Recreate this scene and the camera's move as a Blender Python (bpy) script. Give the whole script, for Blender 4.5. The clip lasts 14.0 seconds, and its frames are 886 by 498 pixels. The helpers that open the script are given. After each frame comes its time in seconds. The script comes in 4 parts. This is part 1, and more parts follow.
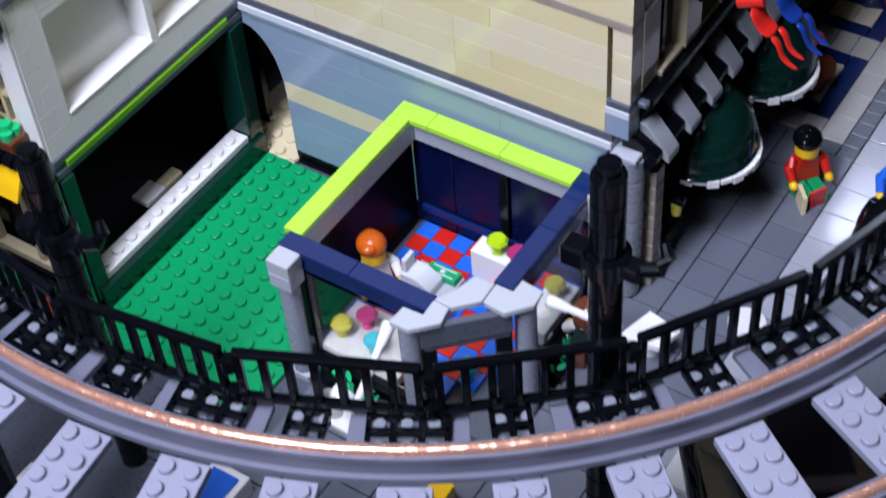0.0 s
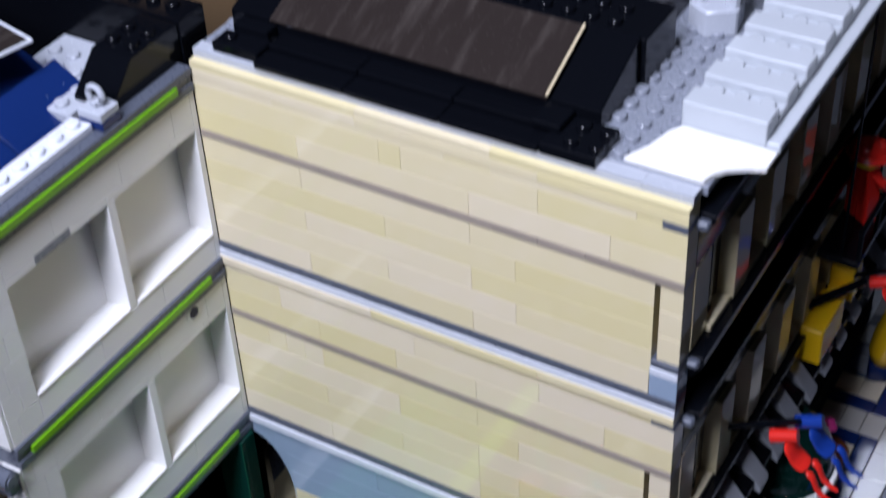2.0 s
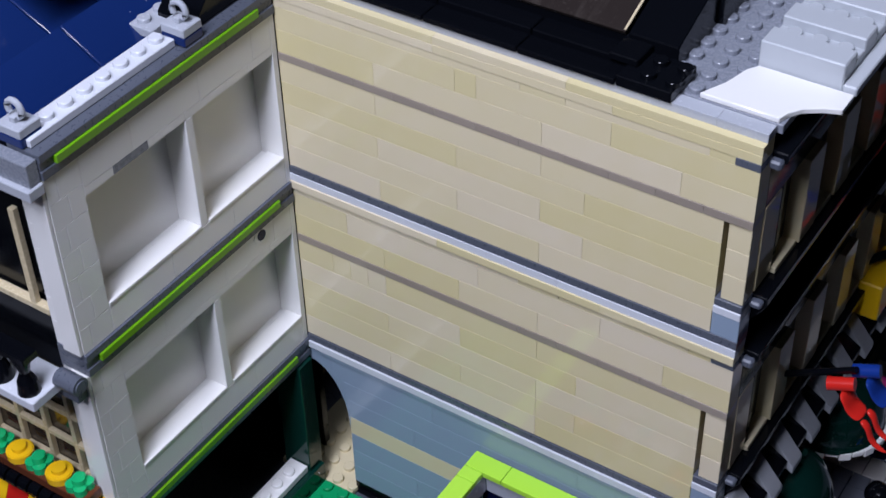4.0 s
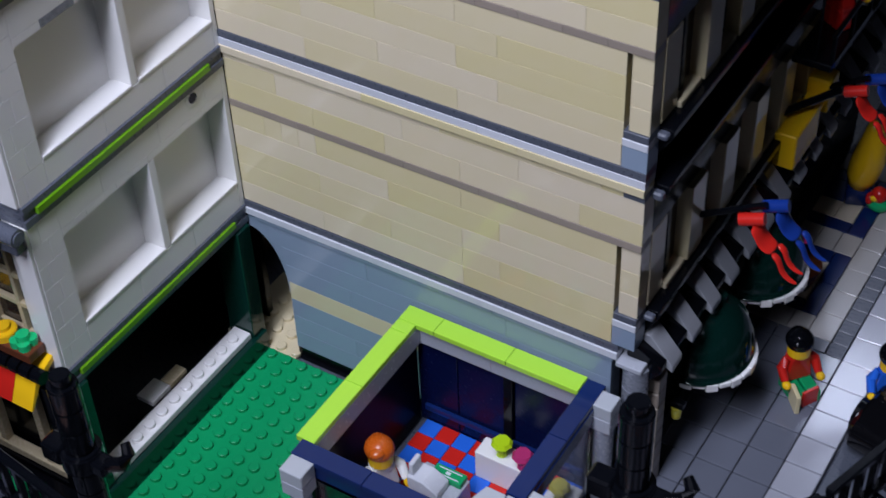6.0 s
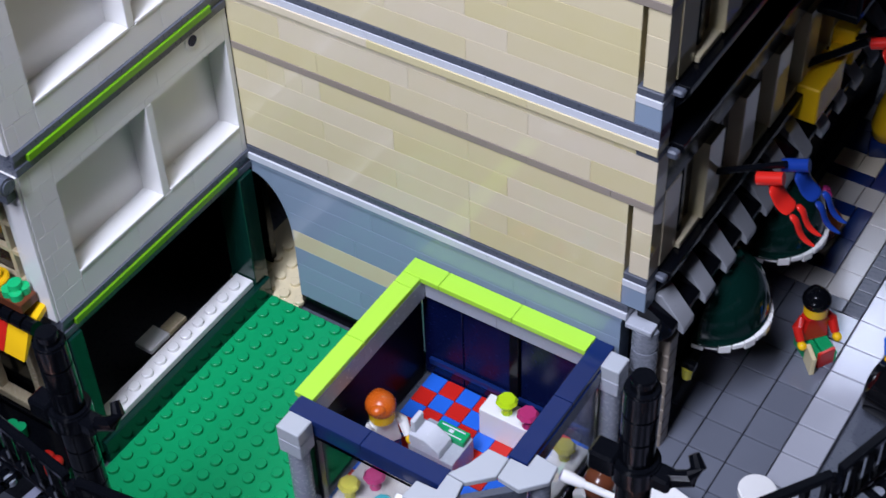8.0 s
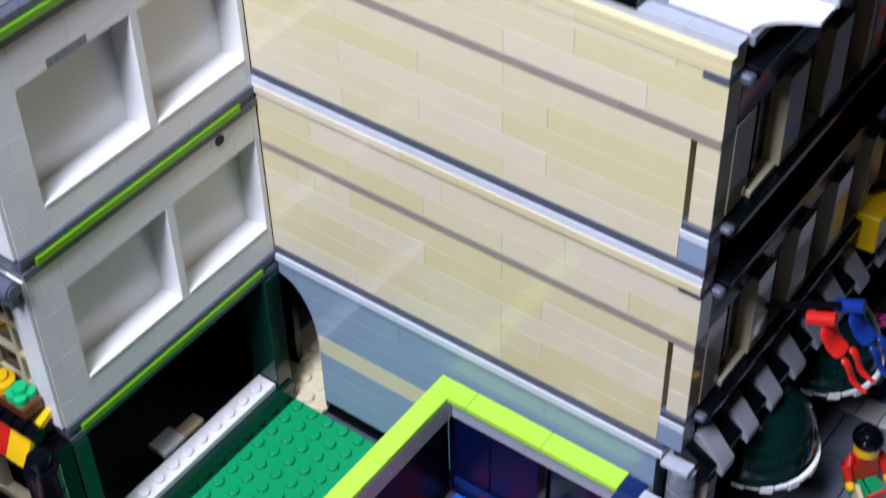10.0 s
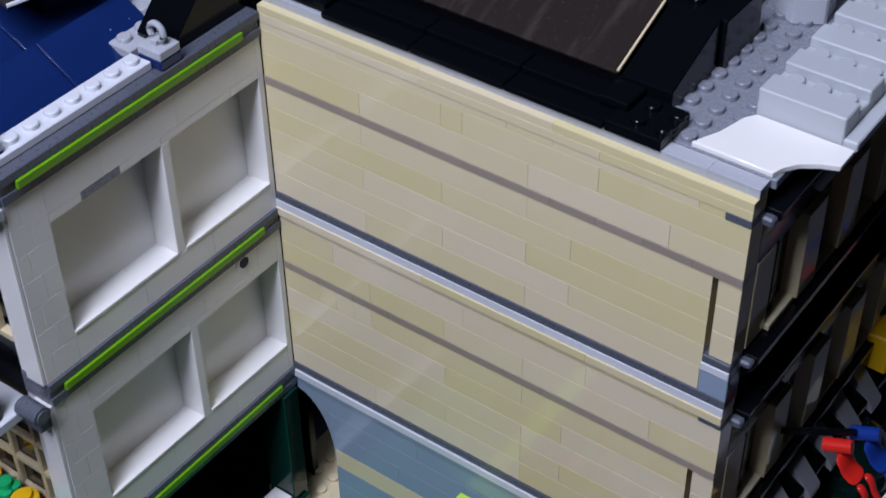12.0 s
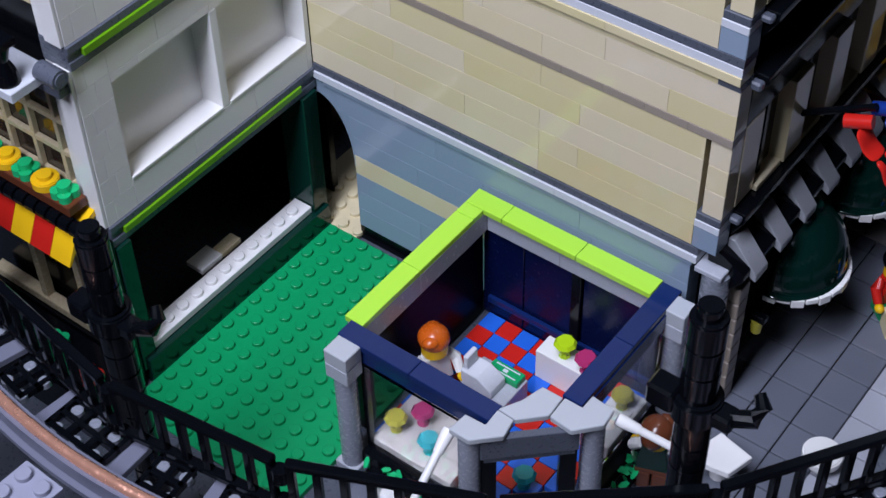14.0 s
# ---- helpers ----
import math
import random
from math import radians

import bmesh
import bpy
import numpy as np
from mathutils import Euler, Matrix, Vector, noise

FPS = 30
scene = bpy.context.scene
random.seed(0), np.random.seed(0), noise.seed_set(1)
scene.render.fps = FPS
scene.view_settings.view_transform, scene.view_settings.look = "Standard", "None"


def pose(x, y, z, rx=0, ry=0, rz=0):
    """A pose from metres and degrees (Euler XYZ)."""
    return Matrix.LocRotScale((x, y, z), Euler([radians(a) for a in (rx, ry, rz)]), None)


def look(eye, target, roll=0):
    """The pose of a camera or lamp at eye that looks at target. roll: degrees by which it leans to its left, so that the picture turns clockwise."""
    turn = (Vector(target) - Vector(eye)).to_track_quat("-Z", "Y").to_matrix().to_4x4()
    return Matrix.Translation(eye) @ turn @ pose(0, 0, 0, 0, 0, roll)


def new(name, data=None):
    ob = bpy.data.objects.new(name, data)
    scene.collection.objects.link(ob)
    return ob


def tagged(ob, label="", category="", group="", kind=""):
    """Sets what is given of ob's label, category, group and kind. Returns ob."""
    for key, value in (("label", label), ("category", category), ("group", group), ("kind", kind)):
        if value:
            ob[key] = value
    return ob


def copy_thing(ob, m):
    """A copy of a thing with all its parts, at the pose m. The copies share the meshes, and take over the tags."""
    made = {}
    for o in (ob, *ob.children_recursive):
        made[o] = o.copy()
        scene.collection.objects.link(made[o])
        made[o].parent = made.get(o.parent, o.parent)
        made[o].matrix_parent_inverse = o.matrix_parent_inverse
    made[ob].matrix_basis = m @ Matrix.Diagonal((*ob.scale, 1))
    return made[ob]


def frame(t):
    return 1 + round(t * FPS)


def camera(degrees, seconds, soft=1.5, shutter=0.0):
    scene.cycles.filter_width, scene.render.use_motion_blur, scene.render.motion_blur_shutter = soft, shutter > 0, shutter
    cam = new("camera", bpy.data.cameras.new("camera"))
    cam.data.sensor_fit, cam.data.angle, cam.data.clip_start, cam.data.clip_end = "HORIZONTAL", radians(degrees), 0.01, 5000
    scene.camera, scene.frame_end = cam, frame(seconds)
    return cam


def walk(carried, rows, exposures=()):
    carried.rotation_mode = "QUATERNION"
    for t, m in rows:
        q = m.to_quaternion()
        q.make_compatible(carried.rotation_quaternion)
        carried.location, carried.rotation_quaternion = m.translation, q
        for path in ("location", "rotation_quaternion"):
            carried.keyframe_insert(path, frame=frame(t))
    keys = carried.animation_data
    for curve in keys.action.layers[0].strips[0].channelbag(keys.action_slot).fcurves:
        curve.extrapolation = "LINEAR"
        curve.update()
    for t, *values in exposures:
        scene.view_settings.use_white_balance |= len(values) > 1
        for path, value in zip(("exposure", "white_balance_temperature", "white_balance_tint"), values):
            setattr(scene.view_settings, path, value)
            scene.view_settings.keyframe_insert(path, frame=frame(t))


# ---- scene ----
cam = camera(31.88, 14.0, soft=1.5, shutter=0.4)
walk(cam, [
    (0, look((0.3568, -0.3593, 0.4592), (0.2754, -0.2493, 0.3133), -5.03)),
    (0.3, look((0.3452, -0.3496, 0.4675), (0.2638, -0.2400, 0.3214), -4.70)),
    (0.5, look((0.3426, -0.3574, 0.4636), (0.2606, -0.2442, 0.3205), -4.45)),
    (1, look((0.3286, -0.3473, 0.4661), (0.2460, -0.2295, 0.3271), -5.42)),
    (1.5, look((0.3056, -0.3338, 0.4823), (0.2254, -0.2106, 0.3467), -4.65)),
    (2, look((0.2992, -0.3234, 0.5096), (0.2161, -0.1925, 0.3832), -3.21)),
    (2.2, look((0.2982, -0.3200, 0.5186), (0.2138, -0.1884, 0.3939), -2.85)),
    (4.3, look((0.2977, -0.3416, 0.5026), (0.2120, -0.2164, 0.3723), -1.66)),
    (4.5, look((0.2957, -0.3424, 0.5036), (0.2110, -0.2175, 0.3723), -1.78)),
    (5, look((0.3098, -0.3461, 0.4969), (0.2252, -0.2232, 0.3638), -2.09)),
    (5.5, look((0.3226, -0.3542, 0.4939), (0.2386, -0.2309, 0.3607), -2.40)),
    (6, look((0.3321, -0.3619, 0.4902), (0.2510, -0.2379, 0.3558), -2.64)),
    (6.5, look((0.3395, -0.3608, 0.4826), (0.2616, -0.2383, 0.3450), -3.27)),
    (7, look((0.3333, -0.3566, 0.4725), (0.2615, -0.2366, 0.3295), -3.49)),
    (7.2, look((0.3361, -0.3634, 0.4608), (0.2639, -0.2415, 0.3196), -4.44)),
    (7.5, look((0.3253, -0.3457, 0.4788), (0.2541, -0.2279, 0.3338), -3.03)),
    (7.7, look((0.3258, -0.3435, 0.4857), (0.2502, -0.2254, 0.3430), -2.71)),
    (9.8, look((0.3143, -0.3055, 0.4735), (0.2264, -0.1915, 0.3347), -1.83)),
    (10, look((0.3120, -0.3048, 0.4816), (0.2235, -0.1885, 0.3451), -1.63)),
    (10.5, look((0.3101, -0.3055, 0.4894), (0.2231, -0.1861, 0.3546), -0.63)),
    (11, look((0.3102, -0.3019, 0.4991), (0.2223, -0.1794, 0.3676), -0.67)),
    (11.5, look((0.3052, -0.3006, 0.5057), (0.2160, -0.1764, 0.3768), -0.62)),
    (11.6, look((0.3014, -0.3021, 0.5080), (0.2123, -0.1785, 0.3785), -0.85)),
    (12, look((0.3016, -0.3063, 0.5008), (0.2103, -0.1844, 0.3712), -0.97)),
    (12.5, look((0.3030, -0.3170, 0.4913), (0.2128, -0.1981, 0.3582), -0.88)),
    (13, look((0.3164, -0.3314, 0.4702), (0.2280, -0.2175, 0.3316), -1.29)),
    (13.5, look((0.3195, -0.3361, 0.4609), (0.2328, -0.2250, 0.3189), -1.21)),
    (13.8, look((0.3221, -0.3352, 0.4602), (0.2367, -0.2263, 0.3157), -1.41)),
    (14, look((0.3254, -0.3365, 0.4561), (0.2390, -0.2267, 0.3130), -1.56)),
], exposures=((0, 0.0), (0.5, -0.1), (1.0, 0.0), (1.5, 0.0), (2.0, -0.15), (2.2, -0.25), (4.3, -0.68), (5, -0.85), (6, -0.75), (7, -0.55), (7.7, -0.35), (9.8, -0.05), (10, -0.05), (10.5, -0.3), (11, -0.5), (12, -0.8), (12.5, -0.92), (13, -1.0), (13.5, -0.82), (14, -0.48)))

# ---- units: one stud pitch and one plate height, in metres ----
U = 0.008
PL = 0.4            # plate height in stud pitches
rng = random.Random(7)

# ---- light: a lamp over the display, a hall lamp behind, an added fill ----
world = bpy.data.worlds.new("hall")
world.use_nodes = True
world.node_tree.nodes["Background"].inputs[0].default_value = (0.55, 0.62, 0.8, 1)
world.node_tree.nodes["Background"].inputs[1].default_value = 0.004
scene.world = world


def area_lamp(name, eye, target, sx, sy, watts, colour):
    lamp = bpy.data.lights.new(name, "AREA")
    lamp.shape, lamp.size, lamp.size_y, lamp.energy, lamp.color = "RECTANGLE", sx, sy, watts, colour
    ob = new(name, lamp)
    ob.matrix_world = look(eye, target)
    return ob


area_lamp("display_lamp", (0.125, -0.50, 0.95), (0.10, 0.0, 0.08), 0.20, 0.62, 17.6, (0.91, 0.96, 1.23))
area_lamp("hall_and_fill_lamp", (-0.23, 1.95, 2.0), (0.2, 0.1, 0.0), 0.25, 0.20, 3.6, (0.85, 0.95, 1.25))
# weak fill added from the front, not a lamp known in the hall
area_lamp("hall_and_fill_lamp", (0.35, -1.6, 2.2), (0.2, -0.1, 0.0), 1.2, 0.3, 1.0, (0.80, 0.92, 1.25))


# ---- materials ----
def nodes_of(name):
    m = bpy.data.materials.new(name)
    m.use_nodes = True
    return m, m.node_tree.nodes, m.node_tree.links, m.node_tree.nodes["Principled BSDF"]


def plastic(name, colour, rough=0.22, vary=0.05, yellow=0.0, metal=0.0, bump=0.02, gloss=0.5):
    """Moulded plastic: a little colour drift from piece to piece, faint clouding, fine scuffs."""
    m, n, l, b = nodes_of(name)
    info = n.new("ShaderNodeObjectInfo")
    tex = n.new("ShaderNodeTexCoord")
    cloud = n.new("ShaderNodeTexNoise")
    cloud.inputs["Scale"].default_value = 90.0
    cloud.inputs["Detail"].default_value = 3.0
    l.new(tex.outputs["Object"], cloud.inputs["Vector"])
    mix = n.new("ShaderNodeMix")
    mix.data_type = "RGBA"
    c = colour
    mix.inputs[6].default_value = (c[0] * (1 - vary), c[1] * (1 - vary), c[2] * (1 - vary - yellow), 1)
    mix.inputs[7].default_value = (min(1, c[0] * (1 + vary)), min(1, c[1] * (1 + vary)), min(1, c[2] * (1 + vary + yellow)), 1)
    add = n.new("ShaderNodeMath")
    add.operation = "MULTIPLY_ADD"
    add.inputs[1].default_value = 0.3
    l.new(cloud.outputs["Fac"], add.inputs[0])
    half = n.new("ShaderNodeMath")
    half.operation = "MULTIPLY"
    half.inputs[1].default_value = 0.7
    l.new(info.outputs["Random"], half.inputs[0])
    l.new(half.outputs[0], add.inputs[2])
    l.new(add.outputs[0], mix.inputs[0])
    l.new(mix.outputs[2], b.inputs["Base Color"])
    b.inputs["Metallic"].default_value = metal
    b.inputs["Specular IOR Level"].default_value = gloss
    scuff = n.new("ShaderNodeTexNoise")
    scuff.inputs["Scale"].default_value = 700.0
    l.new(tex.outputs["Object"], scuff.inputs["Vector"])
    ramp = n.new("ShaderNodeMapRange")
    ramp.inputs[3].default_value, ramp.inputs[4].default_value = rough * 0.75, rough * 1.35
    l.new(scuff.outputs["Fac"], ramp.inputs[0])
    l.new(ramp.outputs[0], b.inputs["Roughness"])
    if bump:
        wave = n.new("ShaderNodeTexNoise")
        wave.inputs["Scale"].default_value = 160.0
        l.new(tex.outputs["Object"], wave.inputs["Vector"])
        bp = n.new("ShaderNodeBump")
        bp.inputs["Strength"].default_value, bp.inputs["Distance"].default_value = bump, 0.001
        l.new(wave.outputs["Fac"], bp.inputs["Height"])
        l.new(bp.outputs[0], b.inputs["Normal"])
    return m


def clear(name, colour, rough=0.02, through_part=1.0):
    m, n, l, b = nodes_of(name)
    b.inputs["Base Color"].default_value = (*colour, 1)
    b.inputs["Roughness"].default_value = rough
    b.inputs["IOR"].default_value = 1.45
    b.inputs["Transmission Weight"].default_value = through_part
    return m


TAN = plastic("tan_plastic", (0.68, 0.59, 0.375), 0.04, 0.05, 0.20, 0.0, 0.003)
# a darker copy of TAN with some shade put into the colour
TANSHADE = plastic("shaded_tan_plastic", (0.62, 0.52, 0.33), 0.25)
WHITE = plastic("white_plastic", (0.80, 0.79, 0.76), 0.18, 0.03)
GREY = plastic("light_bluish_grey_plastic", (0.40, 0.42, 0.46), 0.24, 0.05)
PALE = plastic("pale_grey_plastic", (0.60, 0.62, 0.66), 0.24, 0.04)
SANDBLUE = plastic("sand_blue_grey_plastic", (0.25, 0.32, 0.41), 0.10, 0.06, bump=0.008)
DARKGREY = plastic("dark_bluish_grey_plastic", (0.085, 0.095, 0.12), 0.28, 0.10)
STEEL = plastic("medium_stone_grey_plastic", (0.20, 0.215, 0.25), 0.26, 0.08)
# for the brown plate courses, and for tan bricks with shade in their colour
BROWNLINE_SHADE = plastic("dark_and_shaded_tan_plastic", (0.30, 0.25, 0.20), 0.3, 0.08)
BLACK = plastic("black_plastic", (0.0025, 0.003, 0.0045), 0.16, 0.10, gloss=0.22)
LIME = plastic("lime_plastic", (0.42, 0.76, 0.06), 0.15, 0.03)
GREEN = plastic("green_plastic", (0.003, 0.30, 0.10), 0.34, 0.05, gloss=0.3)
DKGREEN = plastic("dark_green_plastic", (0.003, 0.028, 0.020), 0.12, 0.06, bump=0.005)
NAVY = plastic("dark_blue_plastic", (0.006, 0.020, 0.100), 0.13, 0.08)
BLUE = plastic("blue_plastic", (0.02, 0.13, 0.62), 0.15, 0.05)
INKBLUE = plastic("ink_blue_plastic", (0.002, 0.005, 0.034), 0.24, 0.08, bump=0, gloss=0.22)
MATTBLACK = plastic("matt_black_plastic", (0.002, 0.002, 0.003), 0.3, 0.08, gloss=0.06)
RED = plastic("red_plastic", (0.56, 0.018, 0.012), 0.2, 0.05)
YELLOW = plastic("yellow_plastic", (0.85, 0.50, 0.01), 0.2, 0.05)
ORANGE = plastic("dark_orange_plastic", (0.52, 0.095, 0.008), 0.25, 0.05)
BROWN = plastic("reddish_brown_plastic", (0.12, 0.035, 0.015), 0.2, 0.08)
PINK = plastic("pink_plastic", (0.7, 0.05, 0.28), 0.2)
MINT = plastic("bright_green_plastic", (0.01, 0.42, 0.14), 0.22)
COPPER = plastic("copper_tape", (1.0, 0.50, 0.34), 0.24, 0.10, 0, 0.7, 0.8)
LIGHTGREY = plastic("light_coping_plastic", (0.44, 0.465, 0.49), 0.2, 0.04)
# GREY darkened for the shop columns: the shade under their caps is in the colour
COLUMNSHADE = plastic("shaded_column_grey_plastic", (0.27, 0.285, 0.335), 0.25, 0.05)
KERB = plastic("kerb_tile_plastic", (0.36, 0.37, 0.41), 0.12, 0.04)
RAILGREY = plastic("rail_grey_plastic", (0.14, 0.145, 0.19), 0.32, 0.06)
GLOSSBLACK = plastic("glossy_black_plastic", (0.004, 0.004, 0.005), 0.06, 0.1, bump=0.03)
STREETGREY = plastic("street_tile_plastic", (0.125, 0.135, 0.165), 0.11, 0.10, bump=0.008)
SLOPEGREY = plastic("slope_grey_plastic", (0.27, 0.28, 0.30), 0.3, 0.06)
DOMEGREEN = plastic("bottle_green_plastic", (0.002, 0.017, 0.013), 0.11, 0.06, bump=0.004, gloss=0.7)
TRACKGREY = plastic("track_grey_plastic", (0.27, 0.275, 0.345), 0.3, 0.06)
WOOD = plastic("plywood", (0.42, 0.27, 0.14), 0.5, 0.15)
ROOMWALL = plastic("hall_paint", (0.035, 0.035, 0.04), 0.7, 0.1)
TABLE = plastic("table_cloth", (0.02, 0.02, 0.022), 0.6, 0.2)
GLASS = clear("clear_pane", (0.97, 0.98, 1.0))
SMOKE = clear("smoke_brown_pane", (0.10, 0.07, 0.05), 0.05, 0.6)


def dusty(name, colour, dust):
    """Smoke-coloured sheet with streaks of dust along its slope and fine specks."""
    m, n, l, b = nodes_of(name)
    tex = n.new("ShaderNodeTexCoord")
    stretch = n.new("ShaderNodeMapping")
    stretch.inputs["Scale"].default_value = (260, 40, 40)
    l.new(tex.outputs["Object"], stretch.inputs["Vector"])
    streak = n.new("ShaderNodeTexNoise")
    streak.inputs["Scale"].default_value, streak.inputs["Detail"].default_value = 1.0, 4.0
    l.new(stretch.outputs[0], streak.inputs["Vector"])
    speck = n.new("ShaderNodeTexNoise")
    speck.inputs["Scale"].default_value, speck.inputs["Detail"].default_value = 900.0, 2.0
    l.new(tex.outputs["Object"], speck.inputs["Vector"])
    low = n.new("ShaderNodeMapRange")
    low.inputs[1].default_value, low.inputs[2].default_value, low.inputs[4].default_value = 0.5, 0.78, 0.8
    l.new(streak.outputs["Fac"], low.inputs[0])
    high = n.new("ShaderNodeMapRange")
    high.inputs[1].default_value, high.inputs[2].default_value, high.inputs[4].default_value = 0.62, 0.8, 0.7
    l.new(speck.outputs["Fac"], high.inputs[0])
    both = n.new("ShaderNodeMath")
    both.operation, both.use_clamp = "ADD", True
    l.new(low.outputs[0], both.inputs[0])
    l.new(high.outputs[0], both.inputs[1])
    mix = n.new("ShaderNodeMix")
    mix.data_type = "RGBA"
    mix.inputs[6].default_value, mix.inputs[7].default_value = (*colour, 1), (*dust, 1)
    l.new(both.outputs[0], mix.inputs[0])
    l.new(mix.outputs[2], b.inputs["Base Color"])
    b.inputs["Roughness"].default_value = 0.16
    b.inputs["Specular IOR Level"].default_value = 0.3
    return m


SKYPANE = dusty("dusty_smoke_plastic", (0.022, 0.017, 0.015), (0.055, 0.046, 0.040))
GEMY = clear("yellow_gem", (0.95, 0.86, 0.10), 0.04, 0.6)
GEML = clear("neon_green_gem", (0.66, 0.98, 0.02), 0.04, 0.35)
GEMP = clear("pink_gem", (0.88, 0.07, 0.28), 0.04, 0.55)
GEMT = clear("teal_gem", (0.06, 0.75, 0.80), 0.04, 0.55)


# ---- building helpers: meshes are written in stud pitches, z in plates through Z() ----
BASE = {}


def thing(name, x, y, z, label, category, group="", kind=""):
    ob = new(name)
    ob.location = (x * U, y * U, z * PL * U)
    BASE[ob] = Vector((x, y, z * PL))
    return tagged(ob, label, category, group, kind)


def mesh_of(name, bm, materials, origin=Vector((0, 0, 0)), smooth=False):
    me = bpy.data.meshes.new(name)
    for v in bm.verts:
        v.co = (v.co - origin) * U
    bmesh.ops.recalc_face_normals(bm, faces=bm.faces)
    bm.to_mesh(me)
    bm.free()
    for m in materials if isinstance(materials, (list, tuple)) else (materials,):
        me.materials.append(m)
    me.shade_smooth()
    if not smooth:
        me.set_sharp_from_angle(angle=radians(32))
    return me


def part(name, bm, material, parent, label="", smooth=False, kind=""):
    """One mesh under a thing or a part; coordinates are those of the whole place."""
    ob = new(name, mesh_of(name, bm, material, BASE[parent], smooth))
    ob.parent = parent
    BASE[ob] = BASE[parent]
    return tagged(ob, label, kind=kind)


def solo(name, bm, material, label, category, kind="", group="", smooth=False):
    """A thing of one mesh, standing at its own base."""
    xs = [v.co for v in bm.verts]
    o = Vector(((min(c.x for c in xs) + max(c.x for c in xs)) / 2, (min(c.y for c in xs) + max(c.y for c in xs)) / 2, min(c.z for c in xs)))
    ob = new(name, mesh_of(name, bm, material, o, smooth))
    ob.location = o * U
    BASE[ob] = o
    return tagged(ob, label, category, group, kind)


def box(bm, x0, x1, y0, y1, z0, z1, bevel=0.03, mi=0):
    """A block with chamfered edges; z in plates."""
    b = bmesh.new()
    bmesh.ops.create_cube(b, size=1.0)
    for v in b.verts:
        v.co = Vector((x0 + (v.co.x + 0.5) * (x1 - x0), y0 + (v.co.y + 0.5) * (y1 - y0), (z0 + (v.co.z + 0.5) * (z1 - z0)) * PL))
    if bevel:
        bmesh.ops.bevel(b, geom=b.edges[:], offset=bevel, segments=1, affect="EDGES")
    return add(bm, b, mi)


def add(bm, b, mi=0, m=None):
    me = bpy.data.meshes.new("tmp")
    if m is not None:
        bmesh.ops.transform(b, matrix=m, verts=b.verts)
    for f in b.faces:
        f.material_index = mi
    b.to_mesh(me)
    b.free()
    bm.from_mesh(me)
    bpy.data.meshes.remove(me)
    return bm


def B(*a, **k):
    return box(bmesh.new(), *a, **k)


def cyl(bm, x, y, z0, z1, r, r2=None, seg=20, mi=0, m=None, bevel=0.0):
    """An upright round; z in plates."""
    b = bmesh.new()
    h = (z1 - z0) * PL
    bmesh.ops.create_cone(b, cap_ends=True, segments=seg, radius1=r, radius2=r if r2 is None else r2, depth=h)
    if bevel:
        rim = [e for e in b.edges if all(v.co.z > 0 for v in e.verts)]
        bmesh.ops.bevel(b, geom=rim, offset=bevel, segments=2, affect="EDGES")
    bmesh.ops.translate(b, verts=b.verts, vec=(x, y, z0 * PL + h / 2))
    return add(bm, b, mi, m)


def tube(bm, points, r, seg=10, mi=0):
    """A round rod through points given in stud pitches (x, y, z in plates)."""
    pts = [Vector((p[0], p[1], p[2] * PL)) for p in points]
    rings = []
    rr = r if isinstance(r, (list, tuple)) else [r] * len(pts)
    for i, p in enumerate(pts):
        d = (pts[min(i + 1, len(pts) - 1)] - pts[max(i - 1, 0)]).normalized()
        a = d.cross(Vector((0.3, 0.2, 1)) if abs(d.z) < 0.95 else Vector((1, 0, 0))).normalized()
        c = d.cross(a)
        rings.append([bm.verts.new(p + rr[i] * (math.cos(2 * math.pi * k / seg) * a + math.sin(2 * math.pi * k / seg) * c)) for k in range(seg)])
    fs = []
    for a, b in zip(rings, rings[1:]):
        for k in range(seg):
            fs.append(bm.faces.new((a[k], a[(k + 1) % seg], b[(k + 1) % seg], b[k])))
    fs.append(bm.faces.new(rings[0]))
    fs.append(bm.faces.new(rings[-1]))
    for f in fs:
        f.material_index = mi
    return bm


def ball(bm, x, y, z, rx, ry, rz, mi=0, u=16, v=10, low=-1.0):
    """An ellipsoid; z in plates, radii in stud pitches; low cuts it off below that part of its height."""
    b = bmesh.new()
    bmesh.ops.create_uvsphere(b, u_segments=u, v_segments=v, radius=1.0)
    if low > -1:
        bmesh.ops.bisect_plane(b, geom=b.verts[:] + b.edges[:] + b.faces[:], plane_co=(0, 0, low), plane_no=(0, 0, -1), clear_outer=True)
        bmesh.ops.contextual_create(b, geom=[e for e in b.edges if e.is_boundary])
    for w in b.verts:
        w.co = Vector((x + w.co.x * rx, y + w.co.y * ry, z * PL + w.co.z * rz))
    return add(bm, b, mi)


def studs(bm, x0, nx, y0, ny, z, mi=0, r=0.3, h=0.21, seg=14):
    """Rows of studs on a surface at height z (plates); x0, y0 the first stud's centre."""
    for i in range(nx):
        for j in range(ny):
            cx, cy, cz = x0 + i, y0 + j, z * PL
            rings = []
            for rr, zz in ((r, cz), (r, cz + h - 0.03), (r - 0.035, cz + h)):
                rings.append([bm.verts.new((cx + rr * math.cos(2 * math.pi * k / seg), cy + rr * math.sin(2 * math.pi * k / seg), zz)) for k in range(seg)])
            for a, b in zip(rings, rings[1:]):
                for k in range(seg):
                    bm.faces.new((a[k], a[(k + 1) % seg], b[(k + 1) % seg], b[k])).material_index = mi
            bm.faces.new(rings[-1]).material_index = mi
    return bm


